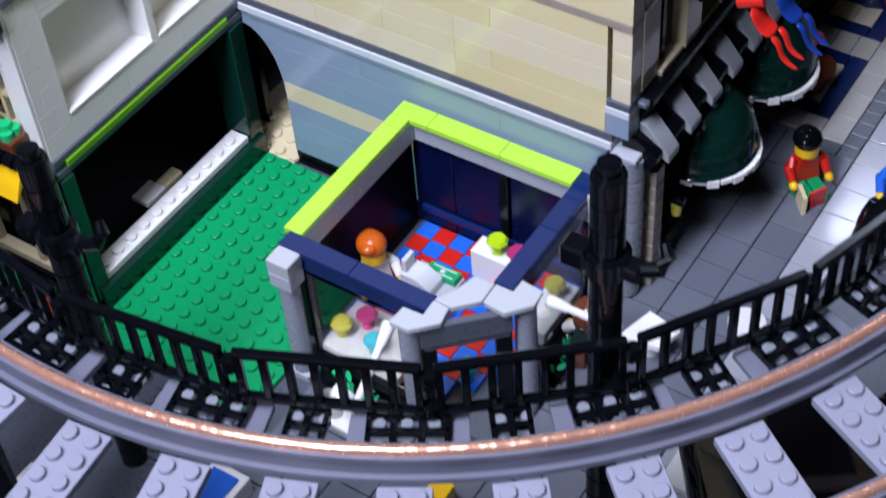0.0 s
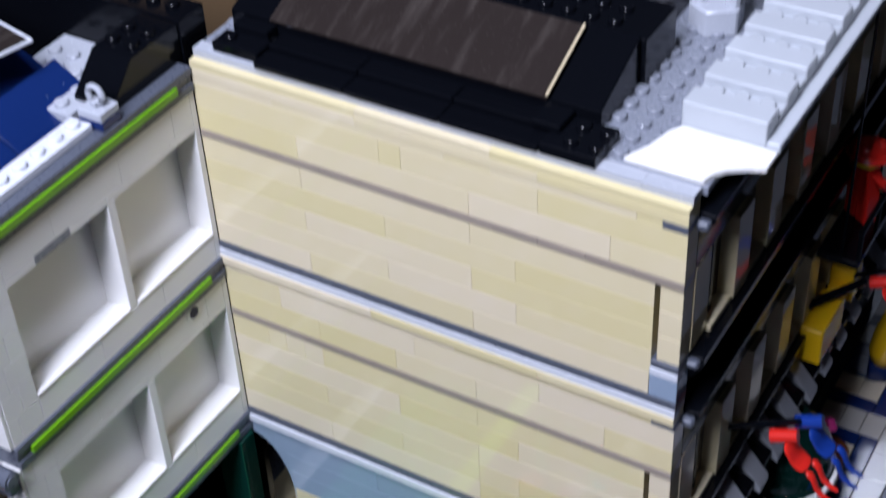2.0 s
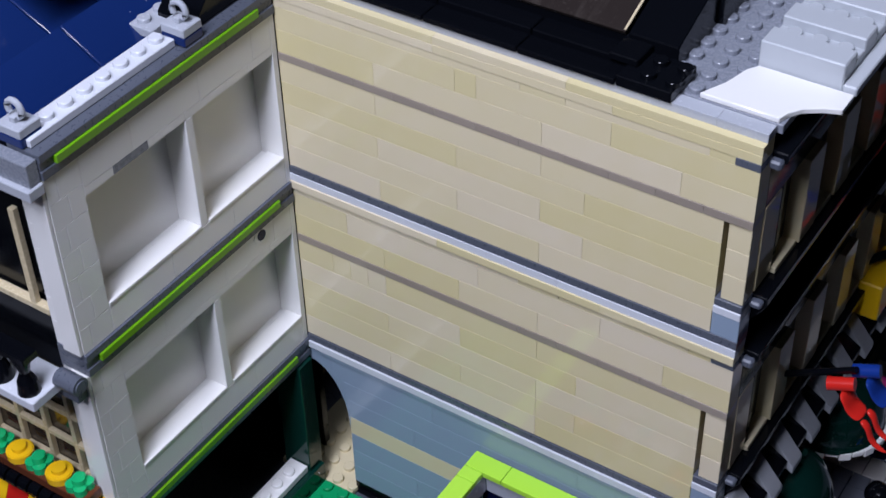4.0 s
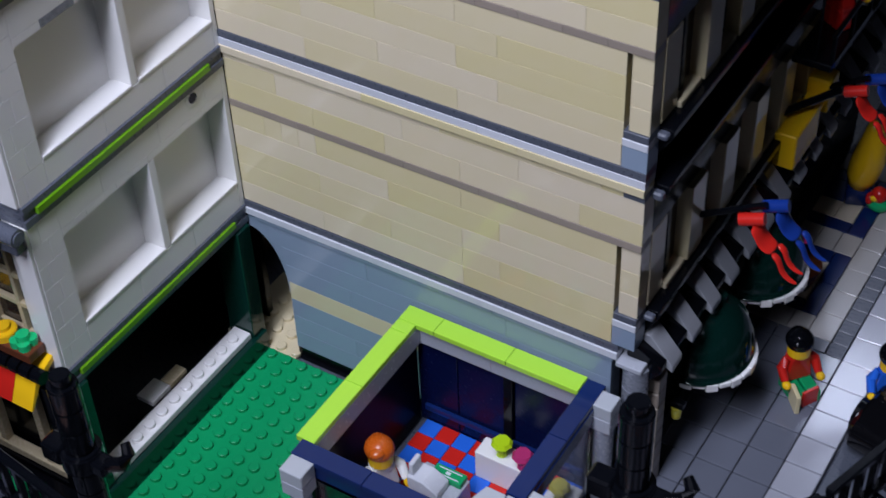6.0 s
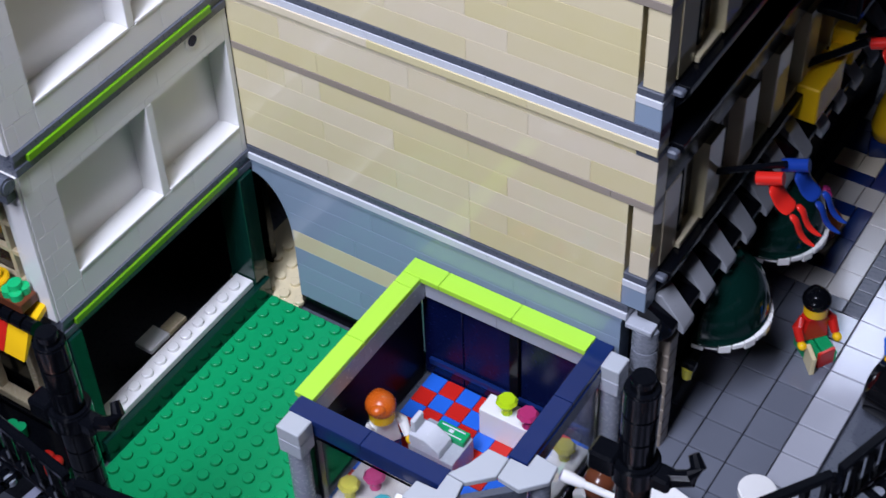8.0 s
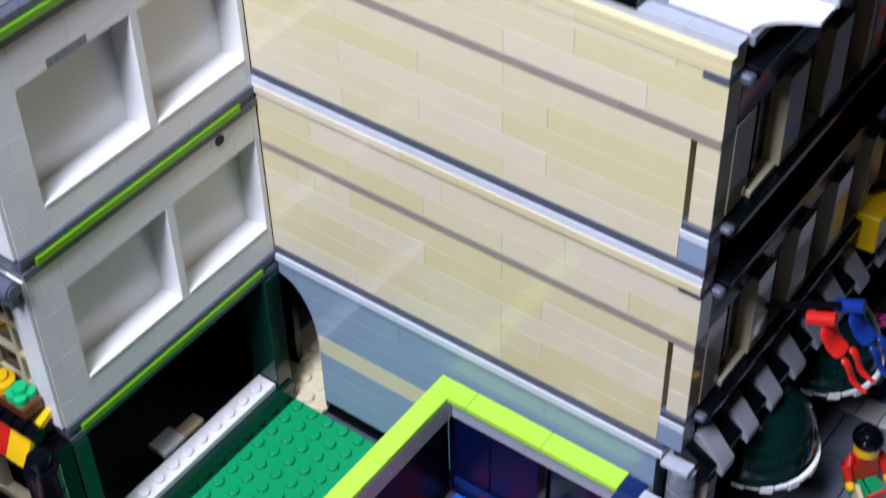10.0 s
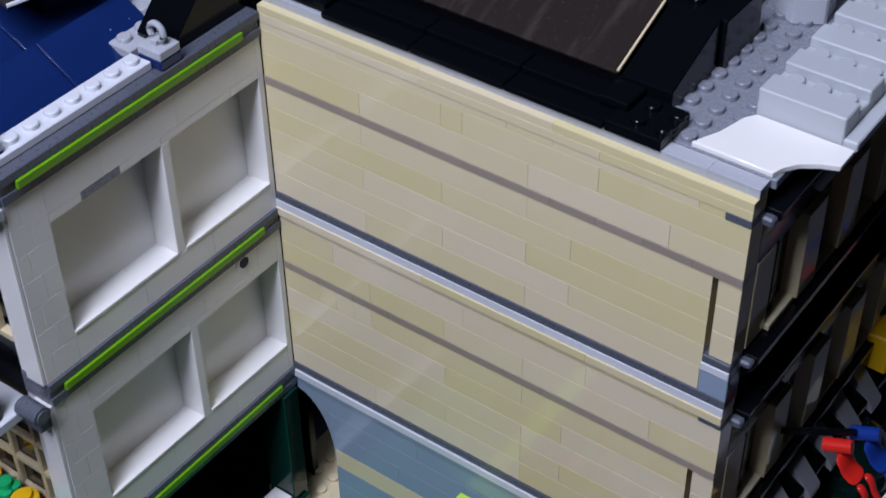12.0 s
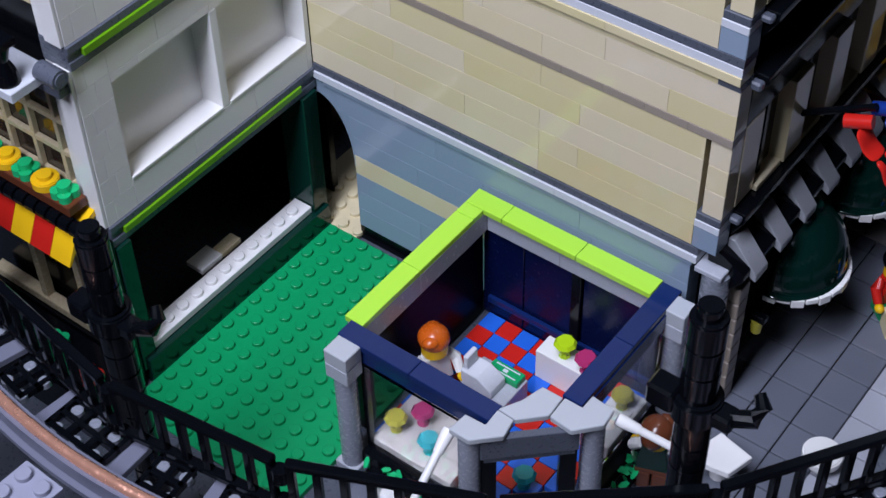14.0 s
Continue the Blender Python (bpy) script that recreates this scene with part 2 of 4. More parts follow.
def prism(bm, outline, z0, z1, mi=0, bevel=0.0):
    """An upright block over an outline of (x, y); z in plates."""
    b = bmesh.new()
    f = b.faces.new([b.verts.new((x, y, z0 * PL)) for x, y in outline])
    top = bmesh.ops.extrude_face_region(b, geom=[f])
    bmesh.ops.translate(b, verts=[v for v in top["geom"] if isinstance(v, bmesh.types.BMVert)], vec=(0, 0, (z1 - z0) * PL))
    bmesh.ops.recalc_face_normals(b, faces=b.faces)
    if bevel:
        bmesh.ops.bevel(b, geom=b.edges[:], offset=bevel, segments=1, affect="EDGES")
    return add(bm, b, mi)


def side_prism(bm, outline, y0, y1, mi=0, bevel=0.0):
    """A block over an outline of (x, z in plates), drawn out along y."""
    b = bmesh.new()
    f = b.faces.new([b.verts.new((x, y0, z * PL)) for x, z in outline])
    top = bmesh.ops.extrude_face_region(b, geom=[f])
    bmesh.ops.translate(b, verts=[v for v in top["geom"] if isinstance(v, bmesh.types.BMVert)], vec=(0, y1 - y0, 0))
    bmesh.ops.recalc_face_normals(b, faces=b.faces)
    if bevel:
        bmesh.ops.bevel(b, geom=b.edges[:], offset=bevel, segments=1, affect="EDGES")
    return add(bm, b, mi)


PIECE = {}


def piece(name, parent, x0, x1, y0, y1, z0, z1, material, bevel=0.03, label=""):
    """A brick, plate or tile of its own; alike pieces share one mesh."""
    key = (round(x1 - x0, 3), round(y1 - y0, 3), round(z1 - z0, 3), material.name, bevel)
    if key not in PIECE:
        PIECE[key] = mesh_of(name, B(0, x1 - x0, 0, y1 - y0, 0, z1 - z0, bevel), material)
    ob = new(name, PIECE[key])
    ob.parent = parent
    ob.location = (Vector((x0, y0, z0 * PL)) - BASE[parent]) * U
    return tagged(ob, label) if label else ob


# ---- the hall and the table ----
solo("floor", B(-290, 290, -290, 290, -230, -225, 0), TABLE, "dark hall floor under the table", "floor", "structure")
solo("ceiling", B(-290, 290, -290, 290, 800, 805, 0), ROOMWALL, "dim grey hall ceiling", "ceiling", "structure")
for nm, a in (("wall_north", (-290, 290, 285, 290)), ("wall_south", (-290, 290, -290, -285)), ("wall_east", (285, 290, -284, 284)), ("wall_west", (-290, -285, -284, 284))):
    solo(nm, B(*a, -224.9, 799.9, 0), ROOMWALL, "dark painted hall wall", "wall", "structure")
solo("table", B(-60, 85, -75, 80, -225, -3.0, 0.2), TABLE, "black cloth covered display table", "table", "structure")

# ---- street ----
street = thing("street", 26, 5, -3, "toy street of dark grey tiles with a pale kerb strip", "street", kind="structure")
part("baseplate", B(-20, 60, -45, 60, -2.9, -0.6, 0.05), DARKGREY, street, "dark grey base under the tiles")


def pave(x0, x1, y0, y1, material, step=2, z=0.6, skip=()):
    for i in range(int((x1 - x0) / step)):
        for j in range(int((y1 - y0) / step)):
            x, y = x0 + i * step, y0 + j * step
            piece("tile", street, x + 0.03, x + step - 0.03, y + 0.03, y + step - 0.03, -0.6, z, material, 0.035)


pave(22, 28, -16, 14, STREETGREY)
pave(22, 27, 14, 15, STREETGREY, 1)
pave(27, 28, 14, 31, DARKGREY, 1)
pave(28, 30, -10, 32, KERB)
pave(22, 30, 34, 46, STREETGREY)
pave(12, 22, -20, -12, STREETGREY)
# the road beyond the kerb
part("road", B(30.1, 59, -44, 59, -0.6, -0.2, 0.02), DARKGREY, street, "smooth dark road")
# entrance mosaic: two navy hooks round cream fields, a pale border on both sides
CREAM = plastic("cream_tile_plastic", (0.62, 0.55, 0.42), 0.12, 0.05)


def inlay(x0, x1, y0, y1, material):
    piece("tile", street, x0 + 0.02, x1 - 0.02, y0 + 0.02, y1 - 0.02, -0.6, 0.6, material, 0.03)


MOSAICGREY = plastic("border_tile_plastic", (0.40, 0.385, 0.36), 0.14, 0.06)


def border(y0, y1):
    for k in range(3):
        inlay(22 + 1.2 * k, 23.2 + 1.2 * k, y0, y1, MOSAICGREY)


border(15, 16.5)
border(22, 23.8)
for y in (16.5, 23.8):
    inlay(22, 24.6, y, y + 1, NAVY)
    inlay(24.6, 25.6, y, y + 2.75, NAVY)
    inlay(24.6, 25.6, y + 2.75, y + 5.5, NAVY)
    inlay(22, 24.6, y + 4.5, y + 5.5, NAVY)
    inlay(23.4, 24.6, y + 1, y + 4.5, CREAM)
    inlay(22, 23.4, y + 1, y + 2.6, CREAM)
    inlay(22, 23.4, y + 2.6, y + 4.5, NAVY if y > 20 else CREAM)
border(29.3, 31)
for k in range(8):
    inlay(25.6, 27, 15 + 2 * k, 17 + 2 * k, MOSAICGREY)
for k in range(4):
    inlay(22 + 1.25 * k, 23.25 + 1.25 * k, 31, 32, STREETGREY)
    inlay(22 + 2 * k, 24 + 2 * k, 32, 34, MOSAICGREY)

# ---- green lawn plate ----
bm = B(0.42, 10.4, -15.2, -0.35, -0.6, 0.2, 0.02)
studs(bm, 0.87, 10, -14.75, 15, 0.2)
solo("green_plate", bm, GREEN, "bright green studded plate lying between the buildings", "plate")
bm = B(0.42, 11.4, -19.2, -15.22, -0.6, 0.2, 0.02)
studs(bm, 0.87, 11, -18.75, 4, 0.2)
solo("grey_plate", bm, DARKGREY, "dark grey studded plate in front of the lawn", "plate")
bm = B(-2.5, 2.15, -0.33, 5, -0.6, 0.2, 0.02)
studs(bm, -1.0, 4, 0.0, 5, 0.2)
solo("tan_plate", bm, TAN, "tan studded plate under the dark archway", "plate")

# ---- tan department store ----
store = thing("department_store", 11, 12, 0, "tall tan brick building with grey bands and dark street front", "building")


def course(x0, x1, z0, z1, material, lengths, y0=0.0, depth=1.0, shift=0.0, name="brick", bevel=0.009):
    x, k = x0, 0
    first = True
    while x < x1 - 0.01:
        n = lengths[k % len(lengths)] if not first or not shift else shift
        first = False
        e = min(x + n, x1)
        piece(name, store, x + 0.004, e - 0.004, y0, y0 + depth, z0 + 0.008, z1 - 0.008, material, bevel)
        x, k = e, k + 1


for s, (z0, kz) in enumerate(((26.1, 0.996), (52.0, 0.943))):
    rows = (((5, 8, 20.8), (9, 6, 5.85), (5, 8, 7.85), (9, 6, 5.85), (5, 8, 7.85)) if s else
            ((5, 8, 7.8), (9, 4, 2, 5.85), (5, 8, 7.85), (9, 6, 5.85), (2, 1, 1, 1, 8, 7.85)))
    for r, ls in enumerate(rows):
        course(0, 20.85 if r > 0 else 20.8, z0 + kz * 3 * r, z0 + kz * (3 * r + 3), TAN, ls)
    course(0, 22, z0 + kz * 15, z0 + kz * 16, BROWNLINE_SHADE, (2,), y0=-0.03, depth=1.03, name="plate")
    course(0, 22, z0 + kz * 16, z0 + kz * 19, TAN, (5, 8, 6, 3) if s else (5, 4, 4, 6, 3))
    course(0, 22, z0 + kz * 19, z0 + kz * 22, TAN, (9, 1, 6, 6) if s else (3, 7, 6, 6))
    course(0, 21, z0 + kz * 22, z0 + kz * 23, TAN, (6, 8, 2), name="plate", shift=4)
    piece("plate", store, 21.0, 22.0, -0.02, 0.98, z0 + kz * 22, z0 + kz * 23, DARKGREY)
    course(0, 22, z0 + kz * 23, z0 + kz * 24, TAN, (8,), y0=-0.03 if s else -0.16, depth=1.0, name="tile")
    course(0, 22, z0 + kz * 24, z0 + kz * 25, TAN if s else PALE, (8, 6), y0=-0.02 if s else -0.10, depth=1.0, name="plate")
    course(0, 22, z0 + kz * 25, z0 + kz * 26, GREY if s else DARKGREY, (6, 8), y0=0.32 if s else -0.06, depth=0.68 if s else 1.06, name="plate")
    # corner pillar behind a narrow slit, on a grey block
    for r in range(3):
        piece("brick", store, 21.05, 21.98, 0.05, 1.0, z0 + kz * (5 + r * 3.33), z0 + kz * (8.3 + r * 3.33), TAN, 0.02)
    piece("plate", store, 20.85, 22.0, -0.05, 1.0, z0 + kz * 4, z0 + kz * 5, DARKGREY)
    piece("plate", store, 20.83, 22.0, -0.08, 1.0, z0 + kz * 3, z0 + kz * 4, PALE)
    piece("brick", store, 20.83, 22.0, -0.05, 1.0, z0, z0 + kz * 3, SANDBLUE)
# ground storey: sand blue, with one tan stripe, a black plinth, and a half arch at the inner corner
for r in range(7):
    zz = 2 + 3 * r
    if zz == 11:
        continue
    x0 = (2.2, 2.2, 2.2, 2.2, 2.15, 2.0, 1.3)[r]
    course(x0, 20.9, zz, zz + 3 if r < 6 else 24, SANDBLUE, ((6, 8, 6), (4, 8, 8), (8, 6, 8))[r % 3])
course(2.2, 20.9, 11, 14, TAN, (8, 6, 8))
course(2.2, 20.9, -0.5, 2, BLACK, (8,), y0=0.03)
course(0, 21.2, 24, 25, PALE, (8, 6), y0=-0.16, depth=1.16, name="plate")
course(0, 21.2, 25, 26, DARKGREY, (6, 8), y0=-0.06, depth=1.06, name="plate")
course(0.6, 21, 23.4, 24, SANDBLUE, (7,), y0=-0.1, depth=1.1, name="plate")
bm = bmesh.new()
arc = [(2.16, 12)] + [(2.16 * math.sin(a), 12 + 9.6 * math.cos(a)) for a in [math.pi / 2 * (1 - k / 12) for k in range(1, 13)]]
b = bmesh.new()
out = arc + [(0.0, 23.4), (2.24, 23.4), (2.24, 12)]
f = b.faces.new([b.verts.new((x, 0.02, z * PL)) for x, z in out])
g = bmesh.ops.extrude_face_region(b, geom=[f])
bmesh.ops.translate(b, verts=[v for v in g["geom"] if isinstance(v, bmesh.types.BMVert)], vec=(0, 0.98, 0))
add(bm, b)
part("arch", bm, SANDBLUE, store, "sand blue half arch over the passage")
# the body behind the brick skin
bm = B(2.3, 21.4, 1.05, 34, -0.5, 25.9, 0)
box(bm, 0.02, 21.4, 1.05, 34, 26, 75.4, 0)
part("core", bm, BLACK, store, "dark inner walls")
# street front: tan pilasters, dark windows, cornices
for z0, kz in ((26.1, 0.996), (52.0, 0.943)):
    for k in range(9):
        y = 1.05 + 3.6 * k
        piece("pilaster", store, 21.45, 22.3 if k else 22.02, y, y + 1.5, z0 + kz * 5, z0 + kz * 15.9, TAN, 0.03)
        if k < 8:
            piece("window_pane", store, 21.45, 21.6, y + 1.55, y + 3.55, z0 + kz * 5, z0 + kz * 16, SMOKE, 0.02)
            piece("mullion", store, 21.6, 21.8, y + 2.2, y + 2.5, z0 + kz * 5, z0 + kz * 16, BLACK, 0.02)
            piece("sill", store, 21.45, 22.2, y + 1.52, y + 3.58, z0 + kz * 4.62, z0 + kz * 5.4, TAN, 0.03)
    bm = side_prism(bmesh.new(), [(21.45, z0 + kz * 16), (22.0, z0 + kz * 16), (22.0, z0 + kz * 21), (22.6, z0 + kz * 22), (22.6, z0 + kz * 23), (21.45, z0 + kz * 23)], 1.02, 33.5, bevel=0.03)
    part("cornice", bm, BLACK, store, "black stepped cornice")
    part("cornice_end", B(22.01, 22.5, 0.6, 1.0, z0 + kz * 21.6, z0 + kz * 22.6, 0.08), DARKGREY, store)
    bm = side_prism(bmesh.new(), [(21.45, z0 + kz * 1), (22.0, z0 + kz * 1), (22.6, z0 + kz * 3.6), (22.6, z0 + kz * 4.6), (21.45, z0 + kz * 4.6)], 1.05, 33.5, bevel=0.03)
    part("ledge", bm, BLACK, store, "black sloped ledge")
    part("ledge_end", B(22.01, 22.5, 0.6, 1.02, z0 + kz * 3.8, z0 + kz * 4.6, 0.08), DARKGREY, store)
# shopfront under the ledge
bm = side_prism(bmesh.new(), [(21.45, 20), (22.3, 20), (23.2, 23), (23.2, 24), (21.45, 26.6)], 0.4, 33.5, bevel=0.03)
part("fascia", bm, BLACK, store, "black fascia above the shop windows")
for k in range(15):
    y = 1.0 + 2.2 * k
    bm = side_prism(bmesh.new(), [(22.0, 24.2), (23.5, 22.2), (23.5, 23.2), (22.3, 26.8), (22.0, 26.8)], y, y + 1.05, bevel=0.03)
    part("slope", bm, SLOPEGREY, store, "grey roof slope piece")
for k in range(7):
    cyl_b = cyl(bmesh.new(), 22.0, 0.35, 1 + k * 3.2, 4.0 + k * 3.2, 0.62, seg=24, bevel=0.06)
    part("round_brick", cyl_b, STEEL, store, "grey round column brick", smooth=False)
piece("plate", store, 21.2, 22.5, -0.25, 1.0, 23.25, 23.95, GREY, 0.04)
# tan bricks by the front, their shade put into the darker colour
for k in range(8):
    piece("brick", store, 22.2, 22.9, 1.1, 2.0, 0.6 + k * 2.4, 2.9 + k * 2.4, BROWNLINE_SHADE, 0.05)
# roof: studded plates, a raised black skylight, a white stepped coping on the street side
RZ = 76.5
bm = B(0.05, 22.2, 1.1, 34, RZ - 1, RZ, 0.03)
studs(bm, 17.6, 3, 1.5, 26, RZ)
studs(bm, -0.1 + 0.6, 2, 2.6, 10, RZ)
part("roof_plate", bm, STEEL, store, "grey studded roof plate")
for a, b in ((3.2, 7.4), (7.45, 11.7), (11.75, 15.9)):
    piece("parapet_tile", store, a, b, 0.15, 1.2, RZ + 0.05, RZ + 0.75, BLACK, 0.04)
    piece("gutter_tile", store, a, b, 1.25, 2.3, RZ + 0.05, RZ + 1.3, BLACK, 0.05)
bm = B(0.9, 3.15, 0.5, 1.6, RZ, RZ + 1.2, 0.05)
studs(bm, 1.45, 1, 1.05, 1, RZ + 1.2)
box(bm, 1.2, 2.9, 1.62, 2.32, RZ, RZ + 2.0, 0.05)
part("corner_block", bm, BLACK, store, "black studded block")
bm = B(15.95, 18.2, 0.2, 2.3, RZ, RZ + 1.2, 0.04)
studs(bm, 17.0, 2, 0.75, 2, RZ + 1.2)
box(bm, 15.2, 16.4, 1.0, 2.3, RZ + 1.2, RZ + 2.0, 0.05)
part("corner_block", bm, BLACK, store, "black studded block")
bm = bmesh.new()
b = bmesh.new()
f = b.faces.new([b.verts.new(v) for v in ((2.6, 2.35, (RZ + 2.0) * PL), (15.2, 2.35, (RZ + 2.0) * PL), (15.2, 5.6, (RZ + 5.4) * PL), (2.6, 5.6, (RZ + 5.4) * PL))])
g = bmesh.ops.extrude_face_region(b, geom=[f])
bmesh.ops.translate(b, verts=[v for v in g["geom"] if isinstance(v, bmesh.types.BMVert)], vec=(0, -0.08, 0.15))
add(bm, b)
part("skylight_pane", bm, SKYPANE, store, "dusty smoke brown skylight pane")
part("pane_edge", tube(bmesh.new(), ((15.16, 2.34, RZ + 2.5), (15.16, 5.5, RZ + 5.85)), 0.06, 6), TANSHADE, store, "pale edge of the skylight pane")
bm = B(2.4, 15.4, 2.4, 5.5, RZ + 0.1, RZ + 1.9, 0.03)
part("skylight_base", bm, BLACK, store)
for a, b in ((0.6, 2.55), (15.3, 17.4)):
    bm = bmesh.new()
    q = bmesh.new()
    f = q.faces.new([q.verts.new((a, y, z * PL)) for y, z in ((2.35, RZ), (5.7, RZ), (5.7, RZ + 5.8), (2.35, RZ + 2.3))])
    g = bmesh.ops.extrude_face_region(q, geom=[f])
    bmesh.ops.translate(q, verts=[v for v in g["geom"] if isinstance(v, bmesh.types.BMVert)], vec=(b - a, 0, 0))
    bmesh.ops.recalc_face_normals(q, faces=q.faces)
    bmesh.ops.bevel(q, geom=q.edges[:], offset=0.05, segments=1, affect="EDGES")
    add(bm, q)
    part("skylight_cheek", bm, BLACK, store, "matt black slope beside the skylight")
bm = B(0.6, 17.6, 5.75, 8.6, RZ, RZ + 5.4, 0.04)
studs(bm, 2.0, 15, 6.4, 2, RZ + 5.4)
part("ridge", bm, BLACK, store, "black studded ridge behind the skylight")
bm = bmesh.new()
q = bmesh.new()
f = q.faces.new([q.verts.new((2.0, y, z * PL)) for y, z in ((8.65, RZ), (12.4, RZ), (12.4, RZ + 1.2), (8.65, RZ + 4.6))])
g = bmesh.ops.extrude_face_region(q, geom=[f])
bmesh.ops.translate(q, verts=[v for v in g["geom"] if isinstance(v, bmesh.types.BMVert)], vec=(14.6, 0, 0))
add(bm, q)
part("rear_pane", bm, SKYPANE, store, "dusty smoke brown rear skylight pane")
for k in range(9):
    piece("rear_tile", store, 1.6 + 1.75 * k, 3.3 + 1.75 * k, 12.45, 13.4, RZ, RZ + 1.4, DARKGREY, 0.04)
# white corner piece, curved on its outer side
out = [(18.9, 1.12), (20.4, 1.12), (22.0, 1.12), (22.15, 1.6), (22.5, 2.1), (23.1, 2.5), (23.7, 2.75), (23.7, 3.85), (20.0, 3.85), (19.7, 3.4), (19.4, 2.2)]
part("corner_tile", prism(bmesh.new(), out, RZ + 0.02, RZ + 0.6, bevel=0.03), WHITE, store, "white curved corner tile")
for k in range(9):
    y = 3.9 + 2.0 * k
    bm = B(19.9, 23.2, y, y + 1.15, RZ + 0.2, RZ + 3.2, 0.05)
    part("coping_step", bm, LIGHTGREY, store, "pale grey coping step")
    bm = B(19.9, 23.2, y + 1.16, y + 1.99, RZ + 0.2, RZ + 2.2, 0.04)
    studs(bm, 20.6, 3, y + 1.55, 1, RZ + 2.2)
    part("coping_plate", bm, LIGHTGREY, store)
part("cornice_edge", B(23.2, 23.75, 3.9, 33, RZ + 0.2, RZ + 1.2, 0.05), LIGHTGREY, store, "pale grey outer cornice edge")
bm = prism(bmesh.new(), [(17.2, 10.7), (18.2, 10.1), (19.3, 10.8), (19.1, 12.1), (17.7, 12.2)], RZ, RZ + 3.0, bevel=0.08)
for p, q in (((17.6, 10.9), (17.3, 11.6)), ((18.9, 11.1), (19.0, 11.8))):
    tube(bm, ((*p, RZ + 2.6), (*q, RZ + 10)), 0.3, 8)
tube(bm, ((17.6, 11.0, RZ + 4.0), (18.9, 11.6, RZ + 9)), 0.24, 8)
tube(bm, ((18.9, 11.2, RZ + 4.0), (18.2, 11.5, RZ + 6.5)), 0.22, 8)
part("roof_bracket", bm, GREY, store, "grey roof bracket with struts")

# ---- white building ----
house = thing("white_house", -4, -7, 0, "white brick house with lime banded floors and blind windows", "building")


def window_wall(z0, z1, w0, w1):
    """White storey from z0 to z1 with two recessed blind windows between w0 and w1."""
    Y = ((-11.78, -6.08), (-5.58, -0.38))
    D = -1.5
    piece("brick", house, D, 0, -0.36, -0.06, z0, z1, WHITE, 0.01)
    piece("mullion", house, D, 0, -6.06, -5.6, w0, w1, WHITE, 0.03)
    n = max(1, round((z1 - z0) / 3))
    st = (z1 - z0) / n
    for k in range(n):
        za, zb = z0 + k * st, z0 + (k + 1) * st
        piece("brick", house, D, 0, -13.55, -12.6 if k % 2 else -13.0, za + 0.01, zb - 0.01, WHITE, 0.01)
        piece("brick", house, D, 0, (-12.6 if k % 2 else -13.0) + 0.012, -11.8, za + 0.01, zb - 0.01, WHITE, 0.01)
    nb = ((-11.79, -8.0), (-8.0, -4.0), (-4.0, -0.37))
    for a, b in nb:
        piece("brick", house, D, 0, a + 0.006, b - 0.006, z0 + 0.01, w0 - 0.01, WHITE, 0.01)
    for a, b in ((-11.79, -10.2), (-10.2, -8.2), (-8.2, -6), (-6, -2), (-2, -0.37)):
        grey = a == -10.2 and z0 > 40
        piece("plate", house, D, 0.0, a + 0.006, b - 0.006, w1 + 0.01, w1 + 0.99, STEEL if grey else WHITE, 0.01)
    for a, b in ((-11.79, -9), (-9, -5), (-5, -1.6), (-1.6, -0.37)):
        piece("brick", house, D, 0, a + 0.006, b - 0.006, w1 + 1.01, z1 - 0.01, WHITE, 0.01)
    for a, b in Y:
        bm = B(D - 0.3, D + 0.25, a - 0.02, b + 0.02, w0, w1, 0)
        part("blind_panel", bm, WHITE, house, "flat white panel closing the window")
        # frame lip round the opening
        bm = B(-0.9, 0.04, a + 0.0, b, w0 - 0.02, w0 + 0.35, 0.02)
        part("sill", bm, WHITE, house)


def band(z):
    piece("plate", house, -1.5, 0.10, -13.6, -6.0, z, z + 1, DARKGREY, 0.02)
    piece("plate", house, -1.5, 0.10, -5.99, -0.06, z, z + 1, DARKGREY, 0.02)
    piece("tile", house, -0.6, 0.22, -12.9, -1.15, z + 1.02, z + 1.98, LIMED, 0.03)
    piece("plate", house, -1.5, 0.02, -13.6, -0.06, z + 1.0, z + 2, DARKGREY, 0.02)
    piece("plate", house, -1.5, 0.12, -13.6, -7.0, z + 2, z + 2.9, DARKGREY, 0.02)
    piece("plate", house, -1.5, 0.12, -6.99, -0.06, z + 2, z + 2.9, DARKGREY, 0.02)


LIMED = plastic("leaf_green_plastic", (0.13, 0.34, 0.008), 0.2, 0.04)
window_wall(25.4, 47, 29.2, 42.6)
window_wall(49.9, 72, 53.3, 67.2)
for z in (22.5, 47, 72):
    band(z)
bm = cyl(bmesh.new(), 0, 0, 0, 0.6, 0.46, seg=28)
bmesh.ops.transform(bm, matrix=Matrix.Translation((-0.2, -2.5, 46.1 * PL)) @ Matrix.Rotation(radians(90), 4, "Y"), verts=bm.verts)
part("pin_ring", bm, WHITE, house, "white round pin ring")
bm = cyl(bmesh.new(), 0, 0, 0, 0.7, 0.27, seg=20)
bmesh.ops.transform(bm, matrix=Matrix.Translation((-0.2, -2.5, 46.1 * PL)) @ Matrix.Rotation(radians(90), 4, "Y"), verts=bm.verts)
part("pin_hole", bm, INKBLUE, house, "dark blue pin in a round hole")
# roof edge and studded pale plates
bm = B(-1.5, -0.42, -13.4, -5.5, 74.95, 75.8, 0.03)
studs(bm, -0.95, 1, -12.0, 7, 75.8)
part("coping", bm, PALE, house, "pale grey studded coping")
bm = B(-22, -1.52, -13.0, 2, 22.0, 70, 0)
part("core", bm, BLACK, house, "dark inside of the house")
